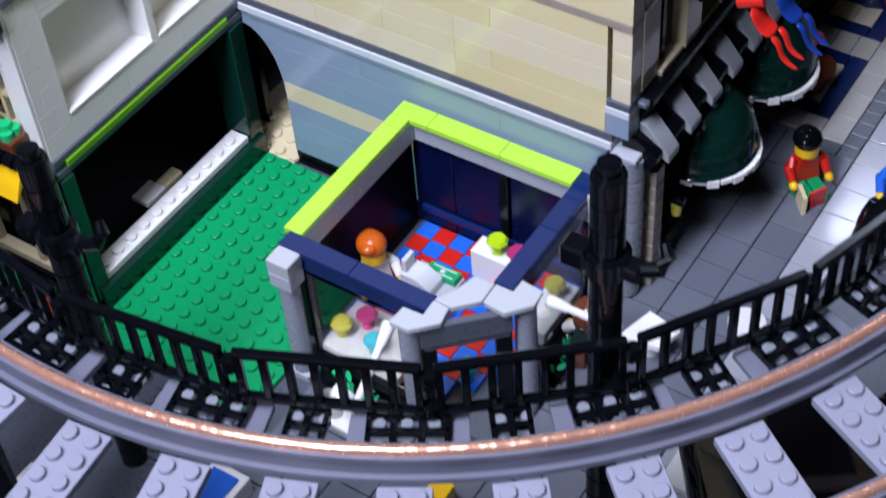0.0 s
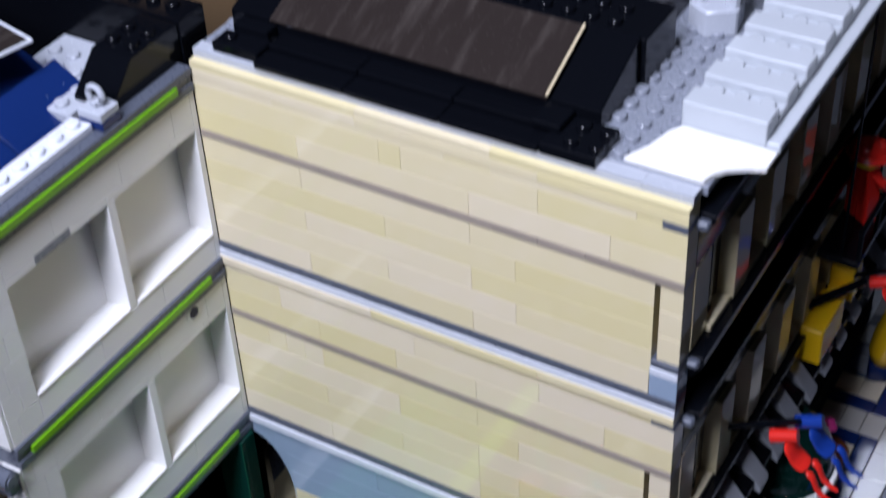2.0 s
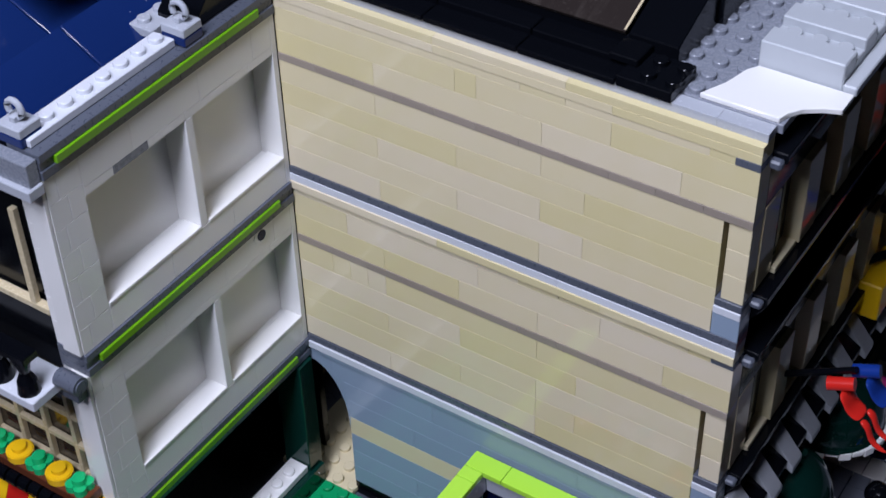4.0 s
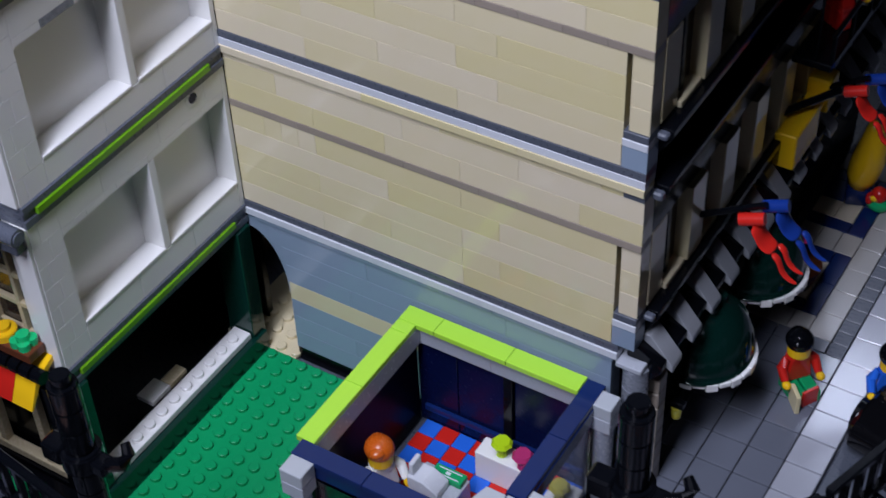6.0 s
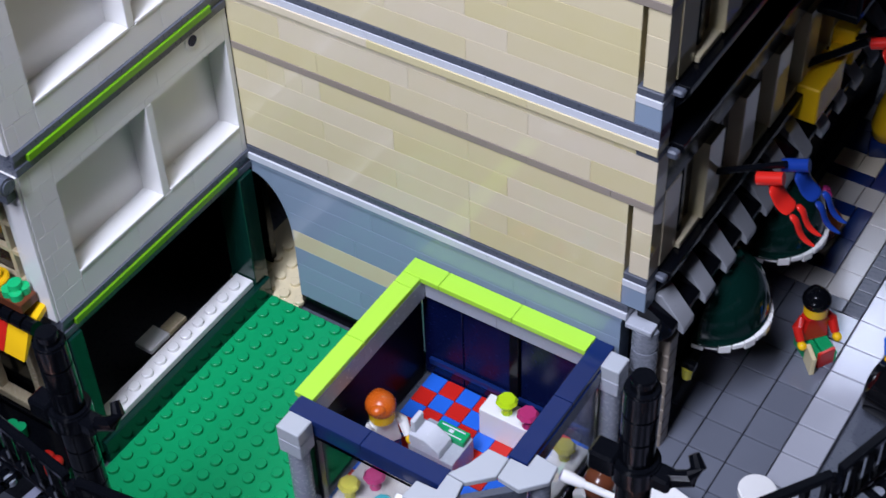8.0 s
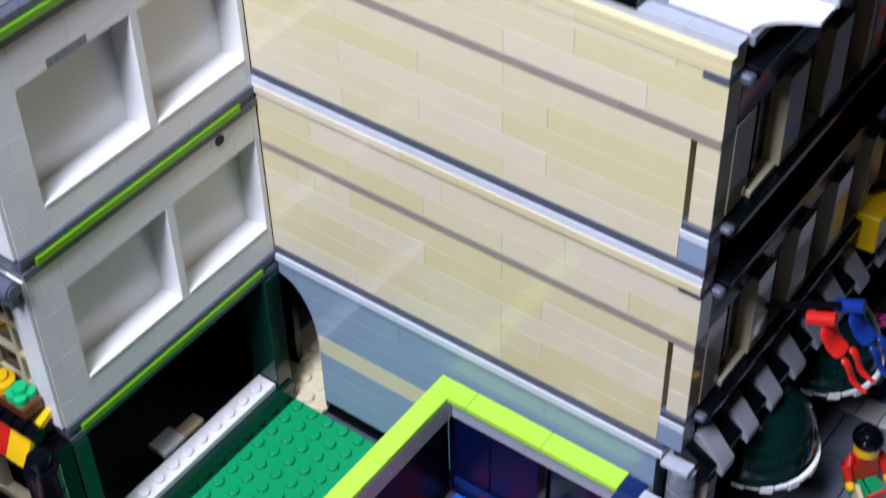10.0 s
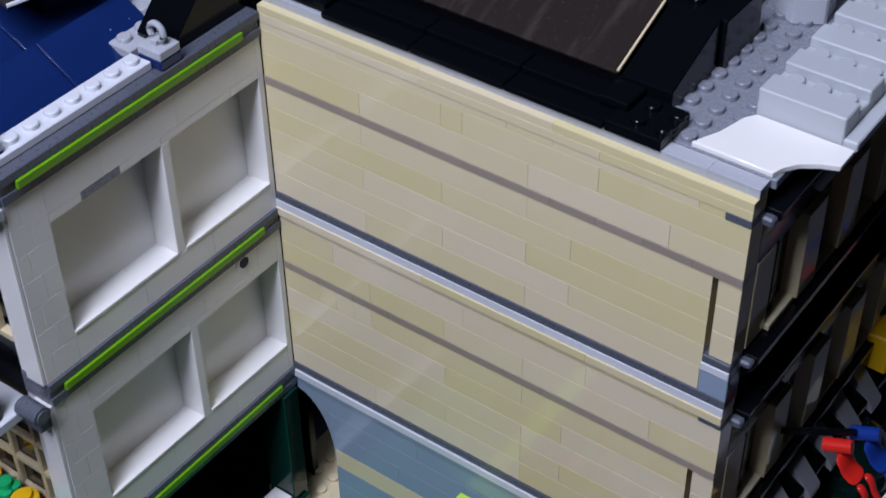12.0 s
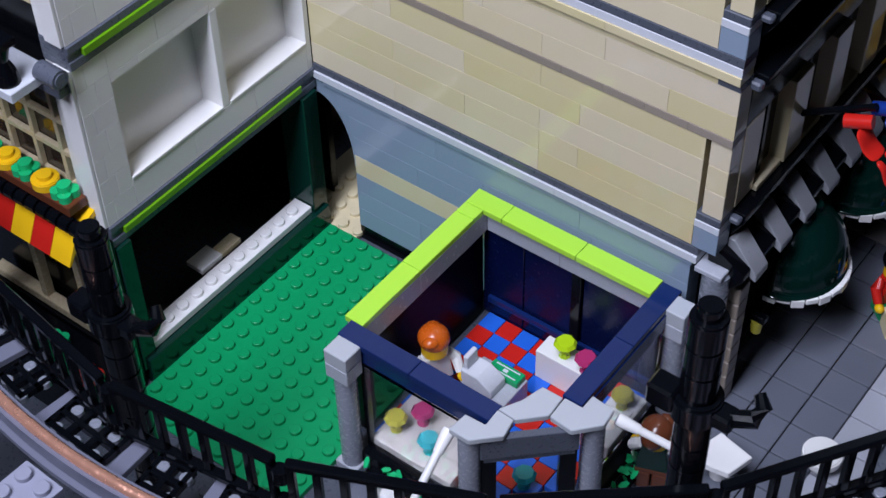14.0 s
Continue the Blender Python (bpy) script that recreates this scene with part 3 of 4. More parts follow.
# ground floor: dark green frame round a dark opening, white studded sill
piece("post", house, -1.4, 0.25, -1.25, -0.2, 2, 22.4, DKGREEN, 0.04)
piece("post", house, -1.4, 0.25, -13.6, -12.75, 2, 22.4, DKGREEN, 0.04)
piece("beam", house, -1.0, 0.45, -13.4, -0.3, -0.5, 3.6, DKGREEN, 0.04)
bm = B(-1.0, 0.12, -12.7, -1.3, 3.7, 4.7, 0.03)
studs(bm, -0.42, 1, -12.2, 11, 4.7)
part("sill", bm, WHITE, house, "white studded plate sill")
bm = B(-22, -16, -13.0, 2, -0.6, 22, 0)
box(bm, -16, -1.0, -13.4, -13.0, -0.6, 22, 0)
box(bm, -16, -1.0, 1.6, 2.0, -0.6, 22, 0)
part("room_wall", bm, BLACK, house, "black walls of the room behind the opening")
part("inner_plate", B(-2.3, -1.2, -8.0, -6.55, 4.2, 5.0, 0.03), WHITE, house, "white plate inside the opening")
part("inner_plate", B(-1.9, -1.2, -6.5, -5.2, 4.2, 5.0, 0.03), TANSHADE, house, "tan plate inside the opening")

# ---- corner shop ----
shop = thing("corner_shop", 16, -5.5, 0, "roofless corner shop with lime and blue walls and glass windows", "shop")
for a, b in ((10.0, 11.98), (12.0, 15.98), (16.0, 19.85)):
    piece("tile", shop, a, b, -1.3, -0.25, 18.9, 19.7, LIME, 0.025)
for a, b in ((-9.97, -6.0), (-5.98, -2.06), (-2.04, -1.32)):
    piece("tile", shop, 10.0, 11.0, a, b, 18.9, 19.7, LIME, 0.025)
for a, b in ((10.4, 14.2), (14.22, 18.25)):
    piece("tile", shop, a, b, -10.95, -10.0, 18.9, 19.75, NAVY, 0.025)
for a, b in ((-8.1, -4.22), (-4.2, -0.35)):
    piece("tile", shop, 19.9, 20.85, a, b, 18.9, 19.75, NAVY, 0.025)
for a, b in ((11, 15), (15, 20.9)):
    piece("brick", shop, a, b - 0.01, -1.0, -0.25, 15.9, 18.88, GREY, 0.02)
for a, b in ((-9.9, -6), (-6, -1.0)):
    piece("brick", shop, 10.05, 11.0, a, b - 0.01, 15.9, 18.88, GREY, 0.02)
piece("brick", shop, 10.5, 18.2, -10.8, -10.05, 16.6, 18.88, NAVY, 0.02)
piece("brick", shop, 20.05, 20.9, -7.7, -1.1, 16.6, 18.88, NAVY, 0.02)
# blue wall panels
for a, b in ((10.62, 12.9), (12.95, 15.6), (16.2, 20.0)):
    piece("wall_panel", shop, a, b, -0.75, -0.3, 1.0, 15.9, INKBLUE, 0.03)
piece("post", shop, 15.65, 16.15, -0.95, -0.3, 1.0, 15.9, BLACK, 0.03)
piece("rail", shop, 11.0, 20.0, -0.98, -0.76, 3.6, 4.6, NAVY, 0.03)
piece("wall_panel", shop, 10.15, 10.6, -9.9, -0.77, 1.0, 15.9, MATTBLACK, 0.03)
# floor
piece("floor_plate", shop, 10.0, 21.0, -10.9, -0.2, -0.6, 0.45, DARKGREY, 0.02)
for i in range(9):
    for j in range(9):
        x, y = 11.0 + i, -9.8 + j
        if x - y > 27.2:
            continue
        piece("tile", shop, x + 0.015, x + 0.985, y + 0.015, y + 0.985, 0.5, 1.4, (BLUE, RED)[(i + j) % 2], 0.02)
# corner posts
for x, y in ((11.05, -11.4), (21.15, -1.1)):
    piece("cap", shop, x - 0.6, x + 0.6, y - 0.55, y + 0.5, 17.6, 19.6, LIGHTGREY, 0.04)
    piece("cap", shop, x - 0.6, x + 0.6, y - 0.55, y + 0.5, 15.4, 17.55, GREY, 0.04)
    part("column", cyl(bmesh.new(), x, y, 0.4, 15.4, 0.5, seg=24), COLUMNSHADE, shop, "grey round column", smooth=False)
    piece("foot", shop, x - 0.6, x + 0.6, y - 0.55, y + 0.55, -0.6, 0.5, GREY, 0.04)
# hood over the slanted door
for pts in (((17.2, -12.2), (17.3, -11.2), (18.27, -11.15), (18.2, -10.25), (19.05, -10.3), (19.2, -11.2), (18.2, -12.2)),
            ((18.2, -10.2), (18.7, -9.3), (19.0, -8.2), (20.0, -8.2), (20.05, -9.3), (19.1, -10.25)),
            ((20.1, -9.3), (20.05, -8.15), (20.9, -8.15), (20.9, -7.4), (22.0, -7.5), (22.1, -8.4), (21.2, -9.4))):
    part("hood_plate", prism(bmesh.new(), pts, 18.9, 19.7, bevel=0.04), LIGHTGREY, shop, "pale grey hood plate")
for x, y in ((17.8, -11.6), (21.45, -8.1)):
    part("column", cyl(bmesh.new(), x, y, 0.4, 18.9, 0.5, seg=24), COLUMNSHADE, shop, "grey round column")
bm = bmesh.new()
prism(bm, ((18.2, -11.5), (18.45, -11.75), (21.35, -8.95), (21.1, -8.7)), 15.6, 18.8, bevel=0.03)
prism(bm, ((18.35, -11.45), (18.5, -11.6), (21.2, -9.0), (21.05, -8.85)), 14.9, 15.6)
part("door_lintel", bm, DARKGREY, shop, "dark grey arched lintel")
for a, e in ((0.0, 0.15), (0.80, 0.98)):
    x, y, x1, y1 = 18.3 + 2.9 * a, -11.5 + 2.75 * a, 18.3 + 2.9 * e, -11.5 + 2.75 * e
    part("door_post", prism(bmesh.new(), ((x - 0.12, y + 0.12), (x + 0.12, y - 0.12), (x1 + 0.12, y1 - 0.12), (x1 - 0.12, y1 + 0.12)), 0.5, 15.6), BLACK, shop, "black door post")
# windows
# warm white of the front shelf, dimmed by the beam's shadow in its colour
SHADEDWHITE = plastic("shaded_warm_white_plastic", (0.46, 0.43, 0.39), 0.2, 0.04)
for nm, pts in (("front", ((11.7, -10.9), (17.0, -10.9), (17.0, -10.78), (11.7, -10.78))), ("side", ((20.6, -7.0), (20.75, -7.0), (20.75, -1.6), (20.6, -1.6)))):
    pane = part("window", prism(bmesh.new(), pts, 3.4, 16.5), GLASS, shop, "clear shop window")
    pane.visible_shadow = False
piece("window_frame", shop, 11.5, 11.75, -10.85, -10.5, 2.4, 16.6, BLACK, 0.02)
piece("window_frame", shop, 16.9, 17.1, -10.85, -10.5, 2.4, 16.6, BLACK, 0.02)
piece("window_frame", shop, 11.5, 17.1, -11.3, -10.3, 0.6, 2.4, BLACK, 0.03)
piece("window_frame", shop, 20.5, 20.85, -7.2, -7.0, 2.4, 16.6, BLACK, 0.02)
piece("window_frame", shop, 20.5, 20.85, -1.6, -1.4, 2.4, 16.6, BLACK, 0.02)
piece("window_frame", shop, 20.4, 21.3, -7.2, -1.4, 0.6, 2.4, BLACK, 0.03)
piece("display_shelf", shop, 11.6, 16.0, -10.6, -7.5, 1.4, 3.6, SHADEDWHITE, 0.03)
piece("display_shelf", shop, 18.9, 20.4, -5.0, -1.6, 1.4, 3.6, WHITE, 0.03)

# ---- elevated railway ----
CX, CY = 9.62, 4.23


def arc_block(bm, r0, r1, z0, z1, a0, a1, step=1.0, mi=0):
    n = max(2, int(abs(a1 - a0) / step))
    rows = []
    for k in range(n + 1):
        a = radians(a0 + (a1 - a0) * k / n)
        c, s = math.cos(a), math.sin(a)
        rows.append([bm.verts.new((CX + r * c, CY + r * s, z * PL)) for r, z in ((r0, z0), (r1, z0), (r1, z1), (r0, z1))])
    for p, q in zip(rows, rows[1:]):
        for k in range(4):
            bm.faces.new((p[k], p[(k + 1) % 4], q[(k + 1) % 4], q[k])).material_index = mi
    bm.faces.new(rows[0]).material_index = mi
    bm.faces.new(rows[-1]).material_index = mi
    return bm


def radial_box(r0, r1, z0, z1, a, half, bevel=0.03, bm=None):
    b = B(r0, r1, -half, half, z0, z1, bevel) if bm is None else bm
    bmesh.ops.transform(b, matrix=Matrix.Translation((CX, CY, 0)) @ Matrix.Rotation(radians(a), 4, "Z"), verts=b.verts)
    return b


SLEEPER = -84.0
track = thing("railway_track", CX + 20, CY - 20, 0, "curved grey toy railway track with copper tape on its rails", "railway track")
A0, A1 = -122, 2
for r in (28.4, 33.9):
    bm = arc_block(bmesh.new(), r - 0.5, r + 0.5, 29.4, 30.1, A0, A1)
    arc_block(bm, r - 0.26, r + 0.26, 30.1, 32.0, A0, A1)
    arc_block(bm, r - 0.36, r + 0.36, 32.0, 32.6, A0, A1)
    rail = part("rail", bm, RAILGREY, track, "grey rail")
    path = [(CX + r * math.cos(radians(a)), CY + r * math.sin(radians(a)), 32.7 + 0.07 * rng.random()) for a in range(A0, A1 + 1)]
    part("copper_tape", tube(bmesh.new(), path, [0.21 + 0.025 * rng.random() for p in path], 10), COPPER, rail, "shiny crinkled copper tape along the rail top", smooth=True)
for k in range(-5, 11):
    a = SLEEPER + 8.06 * k
    bm = B(29.0, 37.0, -1.0, 1.0, 28.4, 29.4, 0.03)
    studs(bm, 29.55, 4, -0.5, 2, 29.4, r=0.32, h=0.24)
    studs(bm, 34.9, 2, -0.5, 2, 29.4)
    part("sleeper", radial_box(0, 0, 0, 0, a, 0, bm=bm), TRACKGREY, track, "grey studded sleeper")
    long_one = k % 2
    w = 1.55 if long_one else 0.78
    bm = bmesh.new()
    for q in (-w, w - 0.2):
        box(bm, 26.0, 27.6, q, q + 0.2, 29.6, 30.5, 0.03)
    for r in (26.0, 26.7, 27.38):
        box(bm, r, r + 0.24, -w, w, 29.6, 30.5, 0.03)
    for q in (-0.52, 0.52) if long_one else (0.0,):
        box(bm, 26.0, 27.6, q - 0.14, q + 0.14, 29.6, 30.4, 0.02)
    part("lattice_plate", radial_box(0, 0, 0, 0, a, 0, bm=bm), BLACK, track, "black lattice plate")
    bm = studs(bmesh.new(), 26.46, 2, -0.4 if not long_one else -1.05, 2 if not long_one else 3, 29.5, r=0.24, h=0.3)
    part("lattice_stud", radial_box(0, 0, 0, 0, a, 0, bm=bm), STEEL, track, "grey studs showing in the lattice")
    bm = B(25.9, 27.9, -0.36, 0.36, 28.8, 29.6, 0.03)
    part("bracket", radial_box(0, 0, 0, 0, a + 4.03, 0, bm=bm), RAILGREY, track, "grey bracket plate")
for k in range(-1, 8, 3):
    bm = cyl(bmesh.new(), CX + 31.1 * math.cos(radians(-78 + 14 * k)), CY + 31.1 * math.sin(radians(-78 + 14 * k)), -0.6, 28.4, 0.8, seg=20)
    part("pillar", bm, BLACK, track, "black round pillar")


def fence_panel():
    """A black bar fence, 6.6 studs long, at the origin along +x."""
    ob = thing("fence", 0, 0, 0, "black plastic bar fence beside the track", "fence", "fence panels along the track")
    part("top_rail", B(-3.45, 3.45, -0.2, 0.2, 6.6, 7.4, 0.06), BLACK, ob)
    part("bottom_rail", B(-3.45, 3.45, -0.2, 0.2, 0.4, 1.2, 0.06), BLACK, ob)
    for k in range(8):
        x = -3.3 + 6.6 / 7 * k
        part("bar", B(x - 0.15, x + 0.15, -0.15, 0.15, 1.1, 6.7, 0.04), BLACK, ob)
    for x in (-3.62, 3.62):
        bm = cyl(bmesh.new(), x, 0, 0.4, 1.9, 0.27, seg=12)
        cyl(bm, x, 0, 4.6, 6.2, 0.27, seg=12)
        box(bm, min(x, x * 0.9), max(x, x * 0.9), -0.1, 0.1, 5.0, 5.8, 0.02)
        part("clip", bm, BLACK, ob)
    return ob


def at_ring(r, a, z, turn=90):
    return pose((CX + r * math.cos(radians(a))) * U, (CY + r * math.sin(radians(a))) * U, z * PL * U, 0, 0, a + turn)


first = fence_panel()
FA = [-114.3, -98.2, -82.1, -66.0, -49.9, -33.8, -17.8, -1.8]
first.matrix_basis = at_ring(25.95, FA[0], 30.2)
for a in FA[1:]:
    copy_thing(first, at_ring(25.95, a, 30.2))


def lamp_post(x, y, top, label):
    ob = thing("signal_post", x, y, -0.6, label, "post", "black posts beside the track")
    for k in range(int((top + 0.6) / 2.97)):
        za = -0.6 + 2.97 * k
        bm = cyl(bmesh.new(), x, y, za, za + 2.8, 0.62, seg=28, bevel=0.05)
        cyl(bm, x, y, za + 2.8, za + 2.97, 0.58, seg=20)
        part("pole_segment", bm, BLACK, ob)
    top = -0.6 + 2.97 * int((top + 0.6) / 2.97)
    part("top_stud", cyl(bmesh.new(), x, y, top, top + 1.2, 0.42, seg=16, bevel=0.05), BLACK, ob)
    bm = cyl(bmesh.new(), x, y, top - 11.4, top - 9.2, 0.86, seg=20, bevel=0.08)
    box(bm, x - 1.5, x - 0.5, y - 0.75, y + 0.15, top - 11.2, top - 8.8, 0.1)
    box(bm, x + 0.5, x + 1.4, y - 0.4, y + 0.4, top - 11.2, top - 9.6, 0.1)
    part("collar", bm, BLACK, ob)
    part("arm", tube(bmesh.new(), ((x + 1.1, y, top - 10.4), (x + 1.9, y + 0.3, top - 9.8), (x + 2.0, y + 0.6, top - 8.9), (x + 1.7, y + 0.8, top - 8.2)), [0.3, 0.32, 0.28, 0.2], 10), BLACK, ob)
    return ob


lamp_post(27.85, -12.95, 56.0, "tall black plastic post with a clip collar")
lamp_post(7.2, -19.45, 48.0, "black plastic post with a bracket beside the lawn")

# ---- white house: roof, street side ----
for i, (x0, x1) in enumerate(((-8.6, -5.2), (-5.1, -2.9))):
    bm = side_prism(bmesh.new(), [(x0, 70.2), (x1, 70.2), (x1, 72.2 + 1.2 * (1 - i)), (x0, 75.6 + 2 * (1 - i))], -12.6, -7.1, bevel=0.05)
    side_prism(bm, [(x0, 70.2), (x1, 70.2), (x1, 72.2 + 1.2 * (1 - i)), (x0, 75.6 + 2 * (1 - i))], -7.05, -2.4, bevel=0.05)
    part("roof_slope", bm, NAVY, house, "dark blue roof slope")
for x, y in ((-0.55, -4.9), (-1.2, -13.1)):
    piece("clip_base", house, x - 0.6, x + 0.6, y - 0.55, y + 0.55, 75.0, 76.0, NAVY, 0.04)
    piece("clip_plate", house, x - 0.6, x + 0.6, y - 0.55, y + 0.55, 76.02, 77.0, GREY, 0.04)
    bm = tube(bmesh.new(), [(x + 0.35 * math.cos(a), y, 78.2 + 0.9 * math.sin(a)) for a in [radians(-60 + 25 * k) for k in range(12)]], 0.13, 8)
    box(bm, x - 0.15, x + 0.15, y - 0.25, y + 0.25, 77.0, 77.6, 0.02)
    part("clip", bm, GREY, house, "grey open clip")
q = bmesh.new()
f = q.faces.new([q.verts.new((-2.5, y, z * PL)) for y, z in ((-4.2, 75), (0.2, 75), (0.2, 79.2), (-2.7, 79.2), (-4.2, 75.6))])
g = bmesh.ops.extrude_face_region(q, geom=[f])
bmesh.ops.translate(q, verts=[v for v in g["geom"] if isinstance(v, bmesh.types.BMVert)], vec=(2.0, 0, 0))
bmesh.ops.recalc_face_normals(q, faces=q.faces)
bmesh.ops.bevel(q, geom=q.edges[:], offset=0.05, segments=1, affect="EDGES")
bm = add(bmesh.new(), q)
studs(bm, -2.0, 2, -2.0, 2, 79.2)
part("corner_slope", bm, BLACK, house, "black studded slope block at the roof corner")
bm = B(-7.0, -2.6, -4.6, 0.2, 72.6, 73.6, 0.03)
studs(bm, -6.4, 4, -4.1, 4, 73.6)
part("roof_plate", bm, GREY, house, "grey studded roof plate behind the slope")
piece("roof_step", house, -2.85, -1.55, -13.4, -5.0, 70.2, 73.0, BLACK, 0.04)
bm = B(-11, -0.45, 0.25, 1.9, 70.02, 79.4, 0.04)
studs(bm, -10.4, 10, 1.1, 1, 79.4)
part("rear_parapet", bm, BLACK, house, "black studded rear parapet")
piece("front_cap", house, -4.5, 0.1, -14.4, -13.62, 70.8, 72.0, GREY, 0.04)
piece("front_cap", house, -4.5, 0.0, -14.2, -13.62, 72.02, 74.6, STEEL, 0.04)
# smoke-coloured canopy with a pale rim over the inner roof
part("canopy_pane", prism(bmesh.new(), [(-4.6, -3.8), (-5.6, -7.6), (-12.0, -6.2), (-11.0, -2.4)], 79.5, 80.0), SKYPANE, house, "dark canopy pane")
part("canopy_rim", tube(bmesh.new(), ((-11.0, -2.4, 79.9), (-4.6, -3.8, 79.9), (-5.6, -7.6, 79.9)), 0.09, 6), PALE, house, "pale canopy rim")
part("canopy_leg", B(-8.6, -8.0, -5.2, -4.6, 70.0, 79.5, 0.05), NAVY, house)
# street side wall, dark window bays with tan frames
piece("pier", house, -0.95, -0.02, -13.75, -13.57, 25.5, 47, WHITE, 0.02)
piece("pier", house, -0.95, -0.02, -13.75, -13.57, 50, 72, WHITE, 0.02)
for z0, z1 in ((29, 42),):
    for k in range(5):
        x = -2.1 - 1.75 * k
        bm = B(x - 0.12, x + 0.12, -13.5, -13.2, z0, z1, 0.03)
        part("window_bar", bm, TANSHADE, house, "tan window bar")
    for z in (29, 33.5, 38, 42):
        part("window_bar", B(-9.4, -1.62, -13.48, -13.22, z - 0.35, z + 0.35, 0.03), TANSHADE, house, "tan window bar")
    part("window_pane", B(-9.3, -1.62, -13.2, -13.1, z0, z1, 0), SMOKE, house)
part("window_bar", B(-2.6, -2.3, -13.5, -13.2, 54, 66, 0.03), TANSHADE, house, "tan window bar")
part("window_bar", B(-6.4, -1.62, -13.5, -13.1, 53.2, 54.0, 0.03), TANSHADE, house, "tan window sill")
# balcony
part("balcony_floor", B(-9, -0.9, -15.9, -13.76, 45.6, 46.8, 0.04), PALE, house, "grey balcony plate")
part("balcony_rail", B(-9, -1.0, -15.75, -14.95, 51.4, 52.4, 0.05), BLACK, house, "black balcony rail")
for k in range(5):
    x = -1.6 - 1.5 * k
    bm = cyl(bmesh.new(), x, -15.35, 46.8, 48.2, 0.5, 0.42, seg=14)
    cyl(bm, x, -15.35, 48.2, 49.4, 0.42, 0.22, seg=14)
    cyl(bm, x, -15.35, 49.4, 51.4, 0.22, 0.42, seg=14)
    part("baluster", bm, BLACK, house, "black turned baluster")
bm = tube(bmesh.new(), ((-0.9, -14.3, 47.4), (0.25, -14.3, 47.4)), 0.42, 16)
tube(bm, ((0.1, -14.3, 47.4), (0.32, -14.3, 47.4)), 0.3, 12)
part("hinge", bm, DARKGREY, house, "grey hinge barrel")
piece("cornice", house, -9, -0.1, -14.3, -13.6, 44.4, 45.5, DARKGREY, 0.04)
# ground floor shopfront
piece("shop_post", house, -0.9, 0.2, -14.6, -13.65, -0.5, 24.0, BLACK, 0.05)
piece("shop_frame", house, -9, -1.0, -14.3, -13.7, 6.2, 7.4, TANSHADE, 0.04)
for x in (-2.6, -5.6):
    piece("shop_frame", house, x, x + 0.4, -14.2, -13.75, 7.4, 19, TANSHADE, 0.03)
piece("shop_base", house, -9, -1.0, -14.5, -13.7, -0.5, 6.15, BLACK, 0.04)

awning = thing("awning", -5, -14.6, 19, "red and yellow striped awning with a dark edge chain", "awning")
for k in range(7):
    x1 = -0.45 - 1.25 * k
    x0 = x1 - 1.22
    bm = bmesh.new()
    q = bmesh.new()
    f = q.faces.new([q.verts.new((x0, y, z * PL)) for y, z in ((-13.7, 27.9), (-15.0, 26.4), (-15.7, 23.0), (-15.55, 23.0), (-14.8, 25.8), (-13.7, 27.1))])
    g = bmesh.ops.extrude_face_region(q, geom=[f])
    bmesh.ops.translate(q, verts=[v for v in g["geom"] if isinstance(v, bmesh.types.BMVert)], vec=(1.22, 0, 0))
    add(bm, q)
    part("stripe", bm, (YELLOW, RED)[k % 2], awning, "yellow awning stripe" if k % 2 == 0 else "red awning stripe")
for k in range(14):
    x = 0.1 - 0.68 * k
    part("link", tube(bmesh.new(), ((x, -14.95, 27.6), (x - 0.55, -14.95, 27.6)), 0.36, 10), BLACK, awning, "black chain link")

box_ = thing("flower_box", -5, -14.4, 28, "brown flower box with yellow and green toy flowers", "flower box")
part("trough", B(-9, -0.7, -14.85, -13.8, 28.4, 29.8, 0.05), BROWN, box_, "reddish brown trough")
for k in range(7):
    x = -1.4 - 1.2 * k
    if k % 2:
        bm = cyl(bmesh.new(), x, -14.3, 29.8, 30.8, 0.62, seg=18, bevel=0.05)
        cyl(bm, x, -14.3, 30.78, 31.3, 0.34, seg=14)
        part("flower", bm, YELLOW, box_, "yellow round flower", smooth=False)
    else:
        bm = bmesh.new()
        for q in range(4):
            a = radians(45 + 90 * q)
            cyl(bm, x + 0.33 * math.cos(a), -14.3 + 0.33 * math.sin(a), 29.8, 30.7, 0.3, seg=12)
        cyl(bm, x, -14.3, 30.7, 31.4, 0.32, 0.3, seg=14)
        part("flower", bm, MINT, box_, "bright green flower plate")

# ---- small goods in front of the striped awning ----
bm = B(-9, 0.6, -17.4, -14.6, -0.6, 6.2, 0.06)
solo("market_stall", bm, BLACK, "black stall base with toy goods on it", "stall")
bm = bmesh.new()
for k in range(4):
    ball(bm, -0.5 + 0.55 * (k % 2), -16.6 + 0.5 * (k // 2), 7.0, 0.35, 0.35, 0.32)
tube(bm, ((-0.3, -16.3, 7.0), (-0.1, -16.3, 9.0)), 0.1)
solo("red_fruit", bm, RED, "small red fruit pile on the stall", "fruit", smooth=True)
veg = thing("green_vegetables", -3, -16, 6.2, "bright green vegetables on the stall", "vegetable")
for k in range(4):
    part("vegetable_head", cyl(bmesh.new(), -3.2 + 0.6 * (k % 2), -16.2 + 0.58 * (k // 2), 6.2, 7.6 + 0.4 * (k % 2), 0.25, 0.3, seg=10), MINT, veg)
bm = tube(bmesh.new(), ((-6.3, -16.0, 6.4), (-6.0, -16.2, 7.6), (-5.9, -16.2, 9.2), (-6.1, -16.0, 10.4)), [0.08, 0.2, 0.2, 0.08], 8)
solo("toy_banana", bm, YELLOW, "small yellow toy banana on the stall", "fruit", smooth=True)


